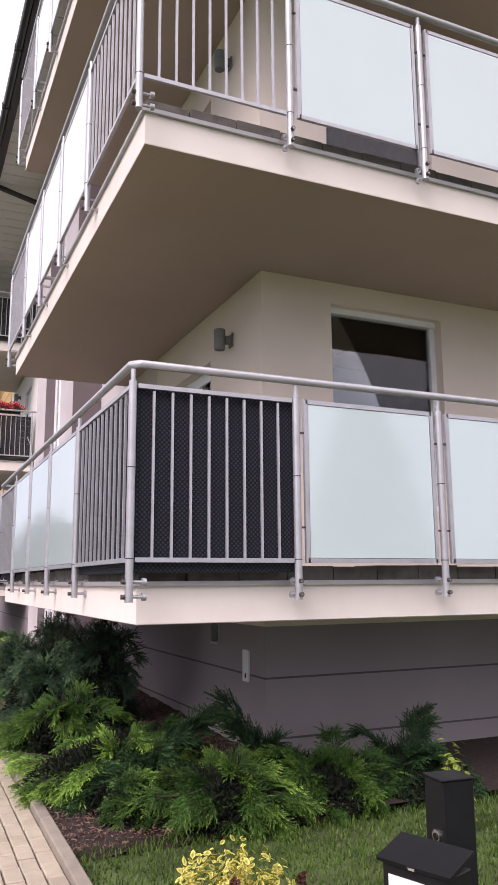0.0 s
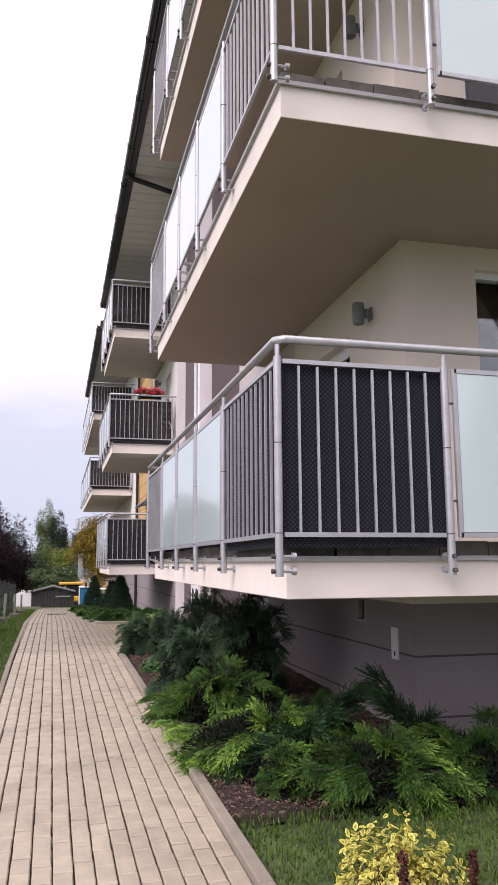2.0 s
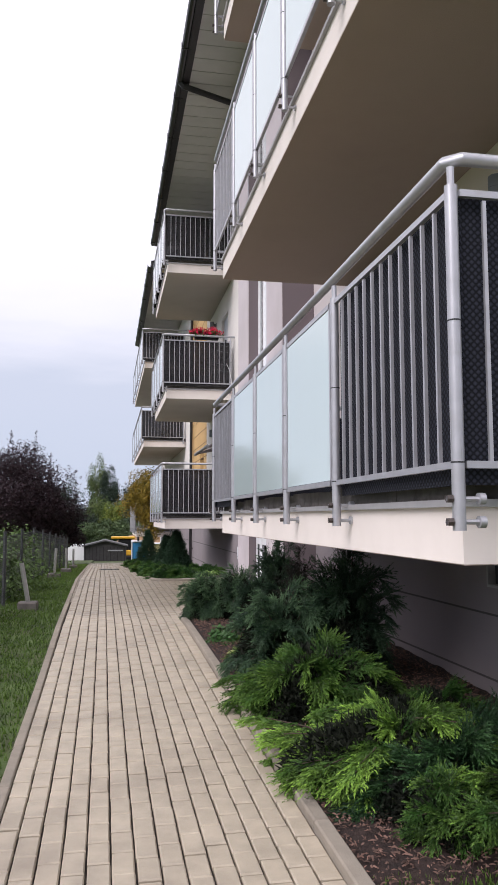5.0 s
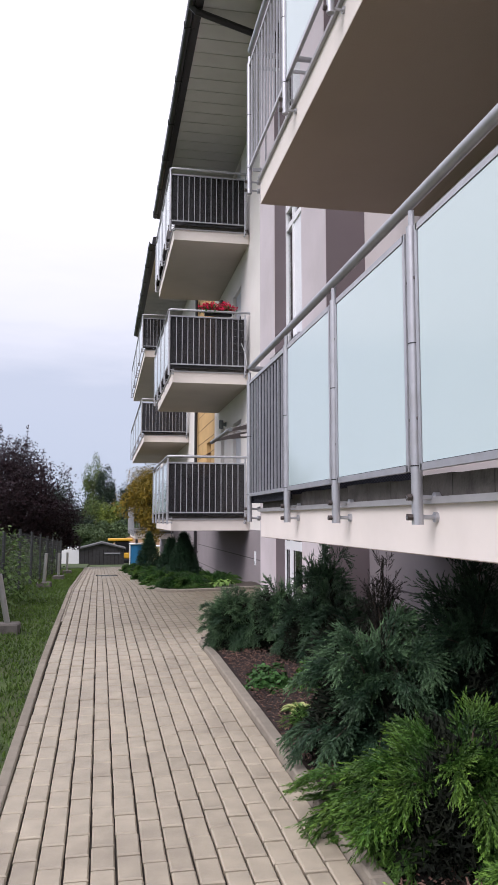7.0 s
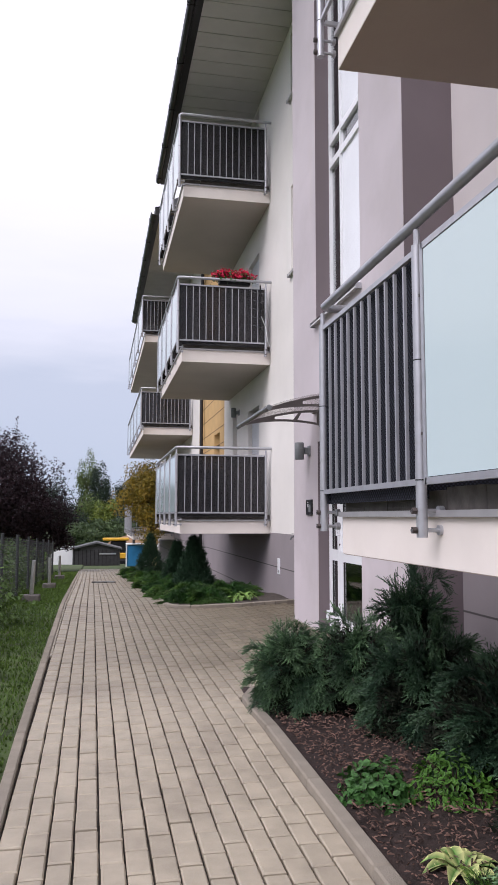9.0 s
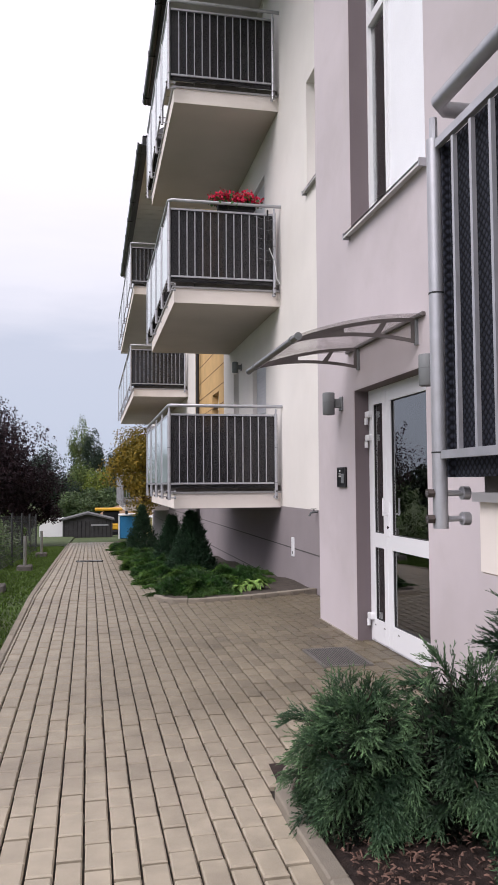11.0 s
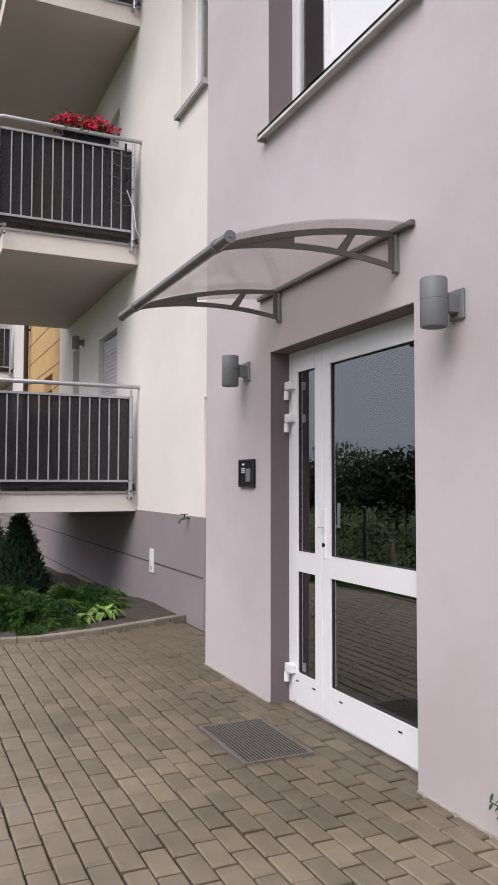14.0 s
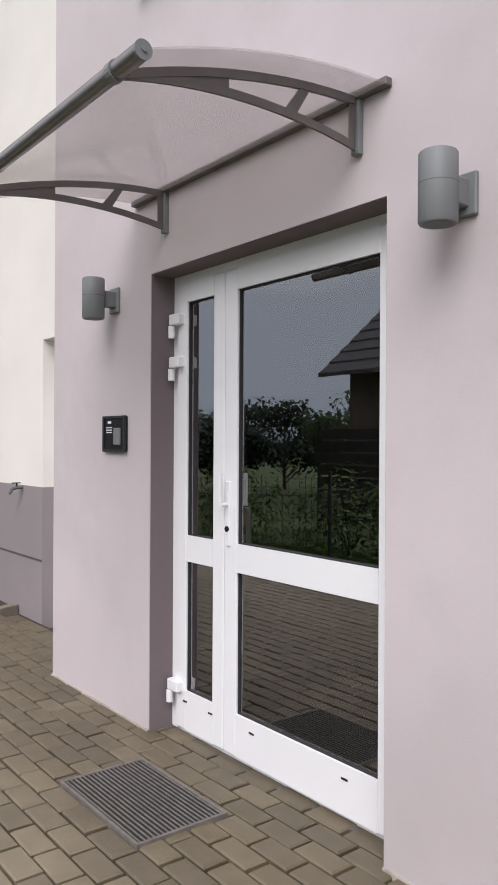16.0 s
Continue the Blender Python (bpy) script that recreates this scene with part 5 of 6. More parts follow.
VARI = leaf_mat("variegated_yellow_leaf", (0.06, 0.13, 0.02), (0.10, 0.19, 0.03), (0.62, 0.52, 0.11))
FERN_Y = leaf_mat("yellow_green_leaf", (0.05, 0.10, 0.012), (0.10, 0.17, 0.02), (0.20, 0.24, 0.035))
HOSTA = leaf_mat("variegated_hosta_leaf", (0.05, 0.14, 0.025), (0.10, 0.22, 0.04), (0.48, 0.48, 0.20))
leafy_bush("perennial", 1.13, 9.68, 0.17, 0.18, HYD, "low broad-leaved green perennial on the bark mulch", "plant", 31, 520, 0.04, aspect=0.65)
leafy_bush("perennial", 1.50, 9.62, 0.22, 0.22, FERN, "bright green feathery perennial", "plant", 32, 900, 0.035, aspect=0.4)
rosette("hosta", 1.20, 8.95, 0.20, 0.12, 22, HOSTA, "hosta with cream-edged leaves", "plant", 33)
leafy_bush("euonymus", 1.23, 2.98, 0.29, 0.44, VARI, "rounded euonymus bush with yellow-edged leaves", "shrub", 34, 4200, 0.033, shoots=18)
RUST = mat("rust_brown_bloom", (0.075, 0.022, 0.014), 0.95, 0.4, 60, 0.8, 120)
for i, (x, y, hh) in enumerate(((1.08, 2.62, 0.53), (1.29, 2.55, 0.54))):
    sp = thing("flower_spike", "faded rust-brown flower spike on a thin stem", "flower", "faded spikes", (x, y, ground_z(y)))
    part("stem", Mesh().tube([(0, 0, 0), (0.01, 0, hh * 0.6), (0.0, 0, hh)], 0.004, 6), TWIG, sp)
    g = np.random.default_rng(50 + i)
    nn = 420
    u = g.random(nn)
    az = g.uniform(0, 6.283, nn)
    rr = 0.022 * (1 - 0.55 * u) * g.uniform(0.5, 1.1, nn)
    P = np.stack([rr * np.cos(az), rr * np.sin(az), hh - 0.20 + 0.22 * u], 1)
    tr, tp = leaves(P, unit(P * np.array([1, 1, 0]) + g.normal(size=(nn, 3)) * 0.01 + 1e-4), 0.013, g, aspect=0.8)
    part("bloom", leaf_mesh("bloom", tr, tp, RUST), None, sp)

leafy_bush("garden_shrub", 3.16, 4.12, 0.10, 0.46, FERN_Y, "slender yellow-green shrub beside the gate post", "shrub", 35, 260, 0.05, aspect=0.5)
PINK = leaf_mat("pink_bloom", (0.42, 0.10, 0.14), (0.58, 0.17, 0.22), (0.62, 0.22, 0.26))
pk = leafy_bush("sedum", 1.74, 3.02, 0.10, 0.13, HYD, "low green sedum with a pink flower head", "plant", 37, 160, 0.035, aspect=0.6)
g = np.random.default_rng(38)
tr, tp = leaves(g.normal(size=(420, 3)) * np.array([0.035, 0.035, 0.010]) + np.array([0, 0, 0.17]), unit(g.normal(size=(420, 3)) * 0.5 + np.array([0, 0, 1.0])), 0.012, g, aspect=0.8)
part("bloom", leaf_mesh("bloom", tr, tp, PINK), None, pk, "pink flower head")

# a sprig growing out of the joint at the foot of the entrance wall
g = np.random.default_rng(55)
weed = thing("weed", "small dark green weed at the foot of the wall", "plant", "", (EX - 0.03, 12.52, 0.10))
WT = [[(0, 0, 0), (-0.02, 0.02, 0.10), (-0.02, 0.08, 0.165), (-0.02, 0.12, 0.165)], [(0, 0, 0), (-0.03, 0.01, 0.09), (-0.05, 0.05, 0.14)], [(0, 0, 0), (0.0, -0.02, 0.10), (-0.02, -0.05, 0.15)]]
ws, LP = Mesh(), []
for c in WT:
    ws.tube(c, 0.0025, 5, False)
    for p, r in zip(c, c[1:]):
        LP += [np.array(p) + (np.array(r) - np.array(p)) * k for k in (0.3, 0.6, 0.9)]
part("stem", ws, TWIG, weed)
tr, tp = leaves(np.array(LP), unit(g.normal(size=(len(LP), 3)) + np.array([-0.5, 0, 1.0])), 0.035, g, aspect=0.4)
part("foliage", leaf_mesh("foliage", tr, tp * 0.3, HYD), None, weed)

# ---- far bed ----
HOSTA_G = leaf_mat("green_hosta_leaf", (0.045, 0.12, 0.02), (0.09, 0.20, 0.035), (0.22, 0.33, 0.08))
fb = Mesh()
fys = list(np.arange(17.1, 38, 0.5))
fb.v = [(x, max(y, 17.1 + 0.27 * max(0.0, x - 1.3)), ground_z(y) + 0.02 + 0.02 * math.sin(5 * x + 3 * y)) for y in fys for x in (0.88, 1.5, 2.1, CX + 0.02)]
fb.f = [(j * 4 + i, j * 4 + i + 1, (j + 1) * 4 + i + 1, (j + 1) * 4 + i) for j in range(len(fys) - 1) for i in range(3)]
structure("ground_far_bed", fb, mat("dark_bed_soil", (0.065, 0.052, 0.042), 0.95, 0.35, 9, 0.8, 50), "far planting bed with dark soil")
for i, (x, y, r, h) in enumerate(((1.35, 18.0, 0.6, 0.30), (1.2, 19.2, 0.5, 0.28), (1.3, 20.6, 0.6, 0.28), (1.15, 22.0, 0.5, 0.26), (1.3, 23.8, 0.6, 0.26), (1.1, 25.6, 0.5, 0.28), (1.2, 27.6, 0.6, 0.3), (1.1, 30, 0.6, 0.3), (2.0, 18.6, 0.5, 0.3))):
    juniper(x, y, r, r * 1.3, h * 0.75, J_GREEN, "low creeping juniper in the far bed", 60 + i, 40, 0.15, tipk=0.55, thick=1.4, inner=J_GREEN)
cone_tree(1.56, 20.0, 0.36, 0.92, THUJA, "dark conical dwarf conifer", 71, 2400)
cone_tree(1.52, 22.6, 0.33, 0.86, THUJA, "dark conical dwarf conifer", 72, 2000)
cone_tree(1.22, 26.5, 0.40, 1.1, THUJA, "dark conical dwarf conifer", 73, 1800)
rosette("hosta", 2.05, 17.75, 0.24, 0.22, 46, HOSTA_G, "light green hosta at the bed's corner", "plant", 75)
rosette("hosta", 1.78, 17.62, 0.2, 0.18, 38, HOSTA_G, "light green hosta at the bed's corner", "plant", 76)

# ---- grass ----
GRASS = leaf_mat("grass_blades", (0.026, 0.062, 0.007), (0.058, 0.112, 0.013), (0.10, 0.155, 0.026))


def grass(name, n, xf, y0, y1, hh, seed, label):
    g = np.random.default_rng(seed)
    y = y0 + (y1 - y0) * g.random(n) ** 1.5
    lo, hi = xf(y)
    x = lo + (hi - lo) * g.random(n)
    z = np.array([ground_z(v) for v in y]) - 0.005
    P = np.stack([x, y, z], 1)
    w = unit(g.normal(size=(n, 3)) * np.array([1, 1, 0])) * 0.0045 * (1 + (y[:, None] - y0) * 0.06)
    t = P + np.stack([g.normal(size=n) * 0.3, g.normal(size=n) * 0.3, np.ones(n)], 1) * (hh * g.uniform(0.5, 1.2, n))[:, None]
    tr = np.stack([P - w, P + w, t], 1)
    tagged(part(name, leaf_mesh(name, tr, np.tile([0.0, 0.0, 0.9], (n, 1)), GRASS), None), label, "grass", "", "stuff")


def left_strip(y):
    return np.full_like(y, -2.6), np.interp(y, [3, 8, 12.5, 29, 40], [-0.565, -0.59, -0.63, -0.75, -0.80]) - 0.01


grass("lawn_grass", 90000, left_strip, 3.2, 34, 0.032, 81, "short green grass beside the walk")
grass("lawn_grass", 36000, lambda y: (np.full_like(y, 0.98), np.full_like(y, 4.6)), 1.8, 4.76, 0.034, 82, "fresh green grass in front of the bed")

# ---- letter post and intercom post at the gate ----
bp = thing("intercom_post", "black square metal post with a round chrome button", "post", at=(1.93, 2.58, 0))
bp.rotation_euler = (0, 0, radians(-4))
part("post", Mesh().box(-0.068, 0.068, -0.06, 0.06, -0.1, 0.695, 0.004), BLACK, bp)
part("cap", Mesh().box(-0.072, 0.072, -0.064, 0.064, 0.695, 0.704, 0.003), BLACK, bp)
part("button_ring", Mesh().tube([(-0.074, -0.012, 0.50), (-0.062, -0.012, 0.50)], 0.024, 18), CHROME, bp, "round chrome button ring")
part("button", Mesh().tube([(-0.077, -0.012, 0.50), (-0.062, -0.012, 0.50)], 0.013, 14), BLACK, bp)
lb = thing("letter_box", "black metal letter box with a sloping lid and white label", "letter box", at=(1.58, 2.26, 0))
lb.rotation_euler = (0, 0, radians(-70))
part("body", Mesh().box(-0.125, 0.125, -0.06, 0.06, 0.27, 0.545, 0.004), BLACK, lb)
part("lid", Mesh().prism([(-0.075, 0.540), (0.065, 0.585), (0.065, 0.595), (-0.08, 0.552)], "x", -0.135, 0.135), BLACK, lb, "sloping black lid")
part("label", Mesh().box(-0.10, 0.06, -0.064, -0.059, 0.32, 0.505), LABEL, lb, "white label plate")
part("knob", Mesh().box(-0.012, 0.012, -0.083, -0.072, 0.541, 0.549), CHROME, lb)
part("stand", Mesh().box(-0.03, 0.03, -0.03, 0.03, -0.1, 0.27), BLACK, lb)

# ---- flowers and aerial on the first-floor balcony of the far wing ----
fbx = thing("flower_box", "dark flower box with red geraniums hung on the handrail", "flower box", at=(2.14, 19.30, 5.565))
part("trough", Mesh().box(-0.27, 0.29, -0.07, 0.07, -0.07, 0.03, 0.01), BLACK, fbx)
RED = leaf_mat("geranium_red", (0.40, 0.006, 0.03), (0.55, 0.010, 0.05), (0.68, 0.02, 0.08))
g = np.random.default_rng(90)
for nm, m, n, sz, zz in (("bloom", RED, 900, 0.042, 0.10), ("foliage", HYD, 300, 0.055, 0.06)):
    k = g.choice(np.array([0, 1, 2, 3, 4, 5, 6, 7, 8]), n, p=[.09, .16, .12, .05, .12, .17, .13, .09, .07])
    cx = (np.linspace(-0.28, 0.27, 9) + np.array([-.03, 0, .02, -.04, .04, 0, .03, -.02, .05]))[k] + g.normal(size=n) * 0.045
    P = np.stack([cx, g.normal(size=n) * 0.07, zz + 0.05 * np.sin(k * 2.3) + g.normal(size=n) * 0.03], 1)
    tr, tp = leaves(P, unit(g.normal(size=(n, 3)) + np.array([0, 0, 0.6])), sz, g, aspect=0.8)
    part(nm, leaf_mesh(nm, tr, tp, m), None, fbx)
ae = thing("tv_aerial", "small rod television aerial tied to the railing", "aerial", at=(2.58, 19.10, 5.0))
part("mast", Mesh().tube([(0, 0, -0.35), (0, 0, 0.46)], 0.014, 8), BLACK, ae)
for k, z in enumerate((-0.30, -0.15, 0.0, 0.15, 0.30)):
    part("rod", Mesh().tube([(-0.20, -0.02, z + 0.05), (0, -0.02, z), (0.09, -0.02, z + 0.03)], 0.0045, 5), FRAME_GREY, ae)
part("amplifier", Mesh().box(-0.022, 0.022, -0.05, -0.01, 0.0, 0.09, 0.004), BLACK, ae, "dark amplifier box")
part("cable", Mesh().tube([(0.02, 0, -0.1), (0.10, 0, -0.3), (0.14, 0.02, -0.55), (0.19, 0.05, -0.62)], 0.006, 6), WHITE, ae, "white loose cable")

# ---- furniture on the ground-floor balcony of the far wing ----
ch = thing("garden_chair", "dark woven garden chair on the balcony", "chair", at=(2.0, 20.6, C_Z[0] + 0.29))
part("seat", Mesh().box(-0.25, 0.25, -0.25, 0.25, 0.38, 0.44, 0.01), WICKER, ch)
part("backrest", Mesh().box(-0.25, 0.25, 0.2, 0.25, 0.44, 0.92, 0.01), WICKER, ch)
for sx in (-0.22, 0.22):
    for sy in (-0.22, 0.22):
        part("leg", Mesh().box(sx - 0.02, sx + 0.02, sy - 0.02, sy + 0.02, 0.0, 0.38), WICKER, ch)

# ---- fence ----
FENCE = mat("grey_fence_steel", (0.035, 0.038, 0.04), 0.6, 0.1, 20)
fence = thing("mesh_fence", "dark grey wire mesh fence on round posts", "fence", at=(-1.48, 4.4, 0))
fy = np.arange(0, 26.5, 2.2)
for k in fy:
    part("post", Mesh().tube([(0, k, ground_z(4.4 + k) - 0.1), (0, k, ground_z(4.4 + k) + 1.02)], 0.024, 8).tube([(0, k, ground_z(4.4 + k) + 1.02), (0, k, ground_z(4.4 + k) + 1.04)], 0.028, 8), FENCE, fence)
wires = Mesh()
for k in np.arange(0, 26.4, 0.10):
    z = ground_z(4.4 + k)
    wires.box(-0.0018, 0.0018, k - 0.0018, k + 0.0018, z + 0.04, z + 0.98)
for h in np.arange(0.06, 1.0, 0.10):
    for a, b in zip(fy, fy[1:]):
        wires.add([(0.003, a, ground_z(4.4 + a) + h), (0.003, b, ground_z(4.4 + b) + h), (0.003, b, ground_z(4.4 + b) + h + 0.005), (0.003, a, ground_z(4.4 + a) + h + 0.005),
                   (-0.003, a, ground_z(4.4 + a) + h), (-0.003, b, ground_z(4.4 + b) + h), (-0.003, b, ground_z(4.4 + b) + h + 0.005), (-0.003, a, ground_z(4.4 + a) + h + 0.005)], [(0, 1, 2, 3), (7, 6, 5, 4), (0, 4, 5, 1), (3, 2, 6, 7)])
o = part("wire_mesh", wires, FENCE, fence, "fine wire mesh")
o["kind"] = "stuff"
for i, (x, y, lean) in enumerate(((-1.10, 12.75, -0.10), (-1.14, 18.6, 0.03), (-1.10, 22.6, 0.0), (-1.12, 27.5, 0.0))):
    z = ground_z(y)
    b = thing("short_steel_post", "short galvanised tube standing in a concrete block on the grass", "post", "posts on the grass", (x, y, z))
    part("block", Mesh().box(-0.13, 0.13, -0.13, 0.13, -0.05, 0.10, 0.015), TILE_E, b, "rough concrete block")
    part("tube", Mesh().tube([(0, 0, 0.1), (lean, 0, 0.62)], 0.032, 12), STEEL, b, "", True)
HEDGE = leaf_mat("hedge_leaf", (0.028, 0.062, 0.016), (0.07, 0.13, 0.03), (0.13, 0.19, 0.06))
for i, (x, y, r, h) in enumerate(((-2.2, 9.5, 0.75, 0.95), (-2.2, 11.5, 0.75, 0.9), (-1.75, 13.9, 0.48, 0.75), (-1.85, 15.6, 0.85, 1.0), (-2.2, 18, 0.8, 0.95), (-2.3, 20.5, 0.9, 1.05), (-2.1, 23.5, 0.7, 0.9), (-2.2, 26.5, 0.9, 1.0))):
    leafy_bush("hedge_shrub", x, y, r, h, HEDGE, "loose green hedge shrub behind the fence", "shrub", 100 + i, 1500, 0.07, tipk=0.6, shoots=8)

# ---- trees and distance ----
PLUM = leaf_mat("purple_plum_leaf", (0.007, 0.004, 0.007), (0.020, 0.009, 0.015), (0.04, 0.017, 0.022))
GREEN_T = leaf_mat("far_green_leaf", (0.022, 0.045, 0.018), (0.05, 0.09, 0.03), (0.10, 0.14, 0.05))
LIGHT_T = leaf_mat("light_green_leaf", (0.03, 0.06, 0.015), (0.07, 0.12, 0.025), (0.15, 0.18, 0.04))
YOUNG_T = leaf_mat("young_yellow_green_leaf", (0.06, 0.10, 0.015), (0.13, 0.18, 0.02), (0.24, 0.27, 0.04))
GOLD_T = leaf_mat("autumn_gold_leaf", (0.05, 0.06, 0.012), (0.16, 0.13, 0.015), (0.42, 0.26, 0.02))
DARK_T = leaf_mat("dark_conifer_leaf", (0.008, 0.018, 0.010), (0.018, 0.035, 0.018), (0.03, 0.05, 0.03))
tree("plum_tree", -3.7, 34.5, ground_z(34.5), 4.9, (2.6, 2.4, 2.2), PLUM, "dark purple-leaved plum tree behind the fence", 120, 46000, 0.085, clumps=95, aspect=0.5, spires=60)
tree("plum_tree", -2.2, 35.5, ground_z(35.5), 2.7, (1.2, 1.4, 1.3), PLUM, "lower dark purple plum foliage", 121, 14000, 0.09, clumps=34, aspect=0.5)
tree("gold_tree", 1.75, 34.5, ground_z(34.5), 4.15, (1.15, 1.2, 1.55), GOLD_T, "tree turning yellow in autumn", 122, 15000, 0.075, clumps=46)
for i, (x, y, h, r, m, l) in enumerate(((-1.1, 82, 9.4, 1.5, LIGHT_T, "tall slender light green tree in the distance"), (0.2, 80, 8.0, 1.3, DARK_T, "dark green tree in the distance"), (2.6, 86, 7.4, 1.6, DARK_T, "dark green tree in the distance"),
                                        (4.6, 88, 8.0, 2.6, DARK_T, "dark green tree in the distance"), (0.6, 68, 4.2, 1.3, YOUNG_T, "young yellow-green tree in the distance"), (-0.9, 70, 5.2, 1.4, LIGHT_T, "light green tree in the distance"),
                                        (6.5, 84, 8.6, 3.2, GREEN_T, "green tree in the distance"), (-4.2, 80, 6.5, 2.8, DARK_T, "dark green tree in the distance"),
                                        (2.4, 66, 3.7, 1.9, DARK_T, "dark bushes behind the mound"), (-2.6, 68, 4.0, 2.2, DARK_T, "dark bushes behind the shed"), (-0.6, 64, 2.9, 1.8, GREEN_T, "green bushes behind the shed"), (1.4, 63.5, 2.7, 1.7, GREEN_T, "green bushes behind the mound"), (4.4, 65, 3.4, 2.2, GREEN_T, "green bushes behind the mound"),
                                        (-8.5, 60, 5, 3, GREEN_T, "green tree beyond the fence"), (-11, 50, 4.2, 2.6, GREEN_T, "green tree beyond the fence"), (-20, 40, 4.6, 3.2, DARK_T, "dark tree beyond the neighbour's house"),
                                        (-24, 28, 4.6, 3.2, GREEN_T, "green tree beyond the fence"), (-16, 45, 5.0, 3.0, GREEN_T, "green tree beyond the fence"), (-22, 14, 4.2, 3.0, GREEN_T, "green tree across the garden"), (-13.5, 36, 3.4, 2.2, DARK_T, "dark tree across the garden"), (-17.5, 33, 3.8, 2.4, GREEN_T, "green tree across the garden"), (-11.5, 42, 3.4, 2.2, DARK_T, "dark tree across the garden"))):
    tree("tree", x, y, -1.45 if y > 44 else ground_z(min(y, 40)), h, (r, r, h * (0.5 if y > 60 else 0.42)), m, l, 130 + i, 8200 if y > 60 else 5200, 0.15 if y > 60 else 0.19, clumps=40, low=0.1)
g = np.random.default_rng(160)
cone_tree(9.4, -6.2, 1.9, 5.6, DARK_T, "tall spruce behind the starting point", 161, 1500, 0, 4.5)

EARTH = mat("orange_earth", (0.25, 0.15, 0.08), 0.95, 0.25, 2.0, 0.8, 8, dirt=(0.16, 0.11, 0.06), dscale=0.6, damt=0.8)
mo = Mesh()
nx, ny = 46, 14
for j in range(ny + 1):
    for i in range(nx + 1):
        x, y = -0.4 + 9 * i / nx, 54 + 8 * j / ny
        e = math.sin(math.pi * i / nx) ** 0.55 * math.sin(math.pi * j / ny) ** 0.8
        mo.v.append((x, y, -1.6 + e * (2.15 + 0.45 * noise.noise(Vector((x * 0.9, y * 0.9, 3))) + 0.18 * noise.noise(Vector((x * 3, y * 3, 1))))))
mo.f = [(j * (nx + 1) + i, j * (nx + 1) + i + 1, (j + 1) * (nx + 1) + i + 1, (j + 1) * (nx + 1) + i) for j in range(ny) for i in range(nx)]
tagged(part("earth_mound", mo, EARTH, None, "", True), "heap of orange-brown excavated earth", "mound")
SHED = mat("dark_shed_boards", (0.035, 0.033, 0.035), 0.7, 0.2, 5)
sh = thing("garden_shed", "low dark grey shed with a shallow roof", "shed", at=(-0.15, 48, -1.42))
part("wall", Mesh().prism([(-1.2, 0), (1.2, 0), (1.2, 1.12), (0.0, 1.42), (-1.2, 1.12)], "y", -1.0, 1.0), SHED, sh)
part("roof", Mesh().prism([(-1.3, 1.10), (0, 1.42), (1.3, 1.10), (1.3, 1.17), (0, 1.50), (-1.3, 1.17)], "y", -1.15, 1.1), mat("grey_felt", (0.10, 0.10, 0.105), 0.8, 0.15, 4), sh)
for k in np.arange(-1.1, 1.15, 0.2):
    part("board_strip", Mesh().box(k - 0.01, k + 0.01, -1.01, -1.0, 0.02, 1.10), BLACK, sh)
part("bar", Mesh().box(0.15, 1.0, -1.04, -1.0, 0.85, 0.92), GALV, sh, "pale door bar")
BLUE = mat("blue_plastic", (0.03, 0.20, 0.42), 0.5, 0.1, 4)
tc = thing("site_toilet", "blue plastic site cabin beside the bed", "cabin", at=(1.62, 43.5, -0.95))
part("body", Mesh().box(-0.35, 0.45, -0.5, 0.5, 0, 1.0, 0.03), BLUE, tc)
part("roof", Mesh().box(-0.4, 0.5, -0.55, 0.55, 1.0, 1.07, 0.02), WHITE, tc, "white roof")
part("post", Mesh().box(-0.42, -0.36, -0.52, -0.46, 0, 1.0), WHITE, tc)
part("pipe", Mesh().tube([(-0.05, -0.3, 1.07), (-0.05, -0.3, 1.55)], 0.06, 8), GASKET, tc, "dark vent pipe")
YEL = mat("pale_yellow_render", (0.72, 0.62, 0.28), 0.9, 0.06, 2)
hu = thing("yellow_hut", "small pale yellow hut behind the conifers", "hut", at=(2.35, 45, -1.05))
part("wall", Mesh().box(-0.45, 0.9, -0.5, 0.5, 0, 0.95, 0.01), YEL, hu)
part("roof", Mesh().box(-0.5, 0.95, -0.6, 0.6, 0.95, 1.0, 0.01), WHITE, hu)
part("door", Mesh().box(-0.2, 0.15, -0.51, -0.5, 0, 0.5), WHITE, hu)
ex = thing("excavator", "small yellow excavator parked before the earth mound", "excavator", at=(0.95, 52, -1.45))
YM = mat("machine_yellow", (0.62, 0.34, 0.02), 0.5, 0.15, 6)
part("track", Mesh().box(-0.9, 0.9, -0.7, 0.7, 0, 0.4, 0.1), BLACK, ex)
part("cab", Mesh().box(-0.3, 0.6, -0.5, 0.5, 0.6, 1.45, 0.08), BLACK, ex, "dark glazed cab")
part("roof", Mesh().box(-0.75, 0.75, -0.6, 0.6, 1.45, 1.60, 0.04), YM, ex, "yellow roof and boom")
part("body", Mesh().box(-0.8, 0.9, -0.6, 0.6, 0.4, 0.75, 0.06), YM, ex)
va = thing("white_trailer", "white rounded trailer parked beyond the fence", "trailer", at=(-1.75, 49, -1.45))
part("body", Mesh().prism([(-0.75, 0.2), (0.75, 0.2), (0.75, 0.85), (0.45, 1.15), (0.0, 1.25), (-0.45, 1.15), (-0.75, 0.85)], "y", -1.2, 1.2), WHITE, va)
part("skirt", Mesh().box(-0.77, 0.77, -1.22, 1.22, 0.1, 0.24), GASKET, va)
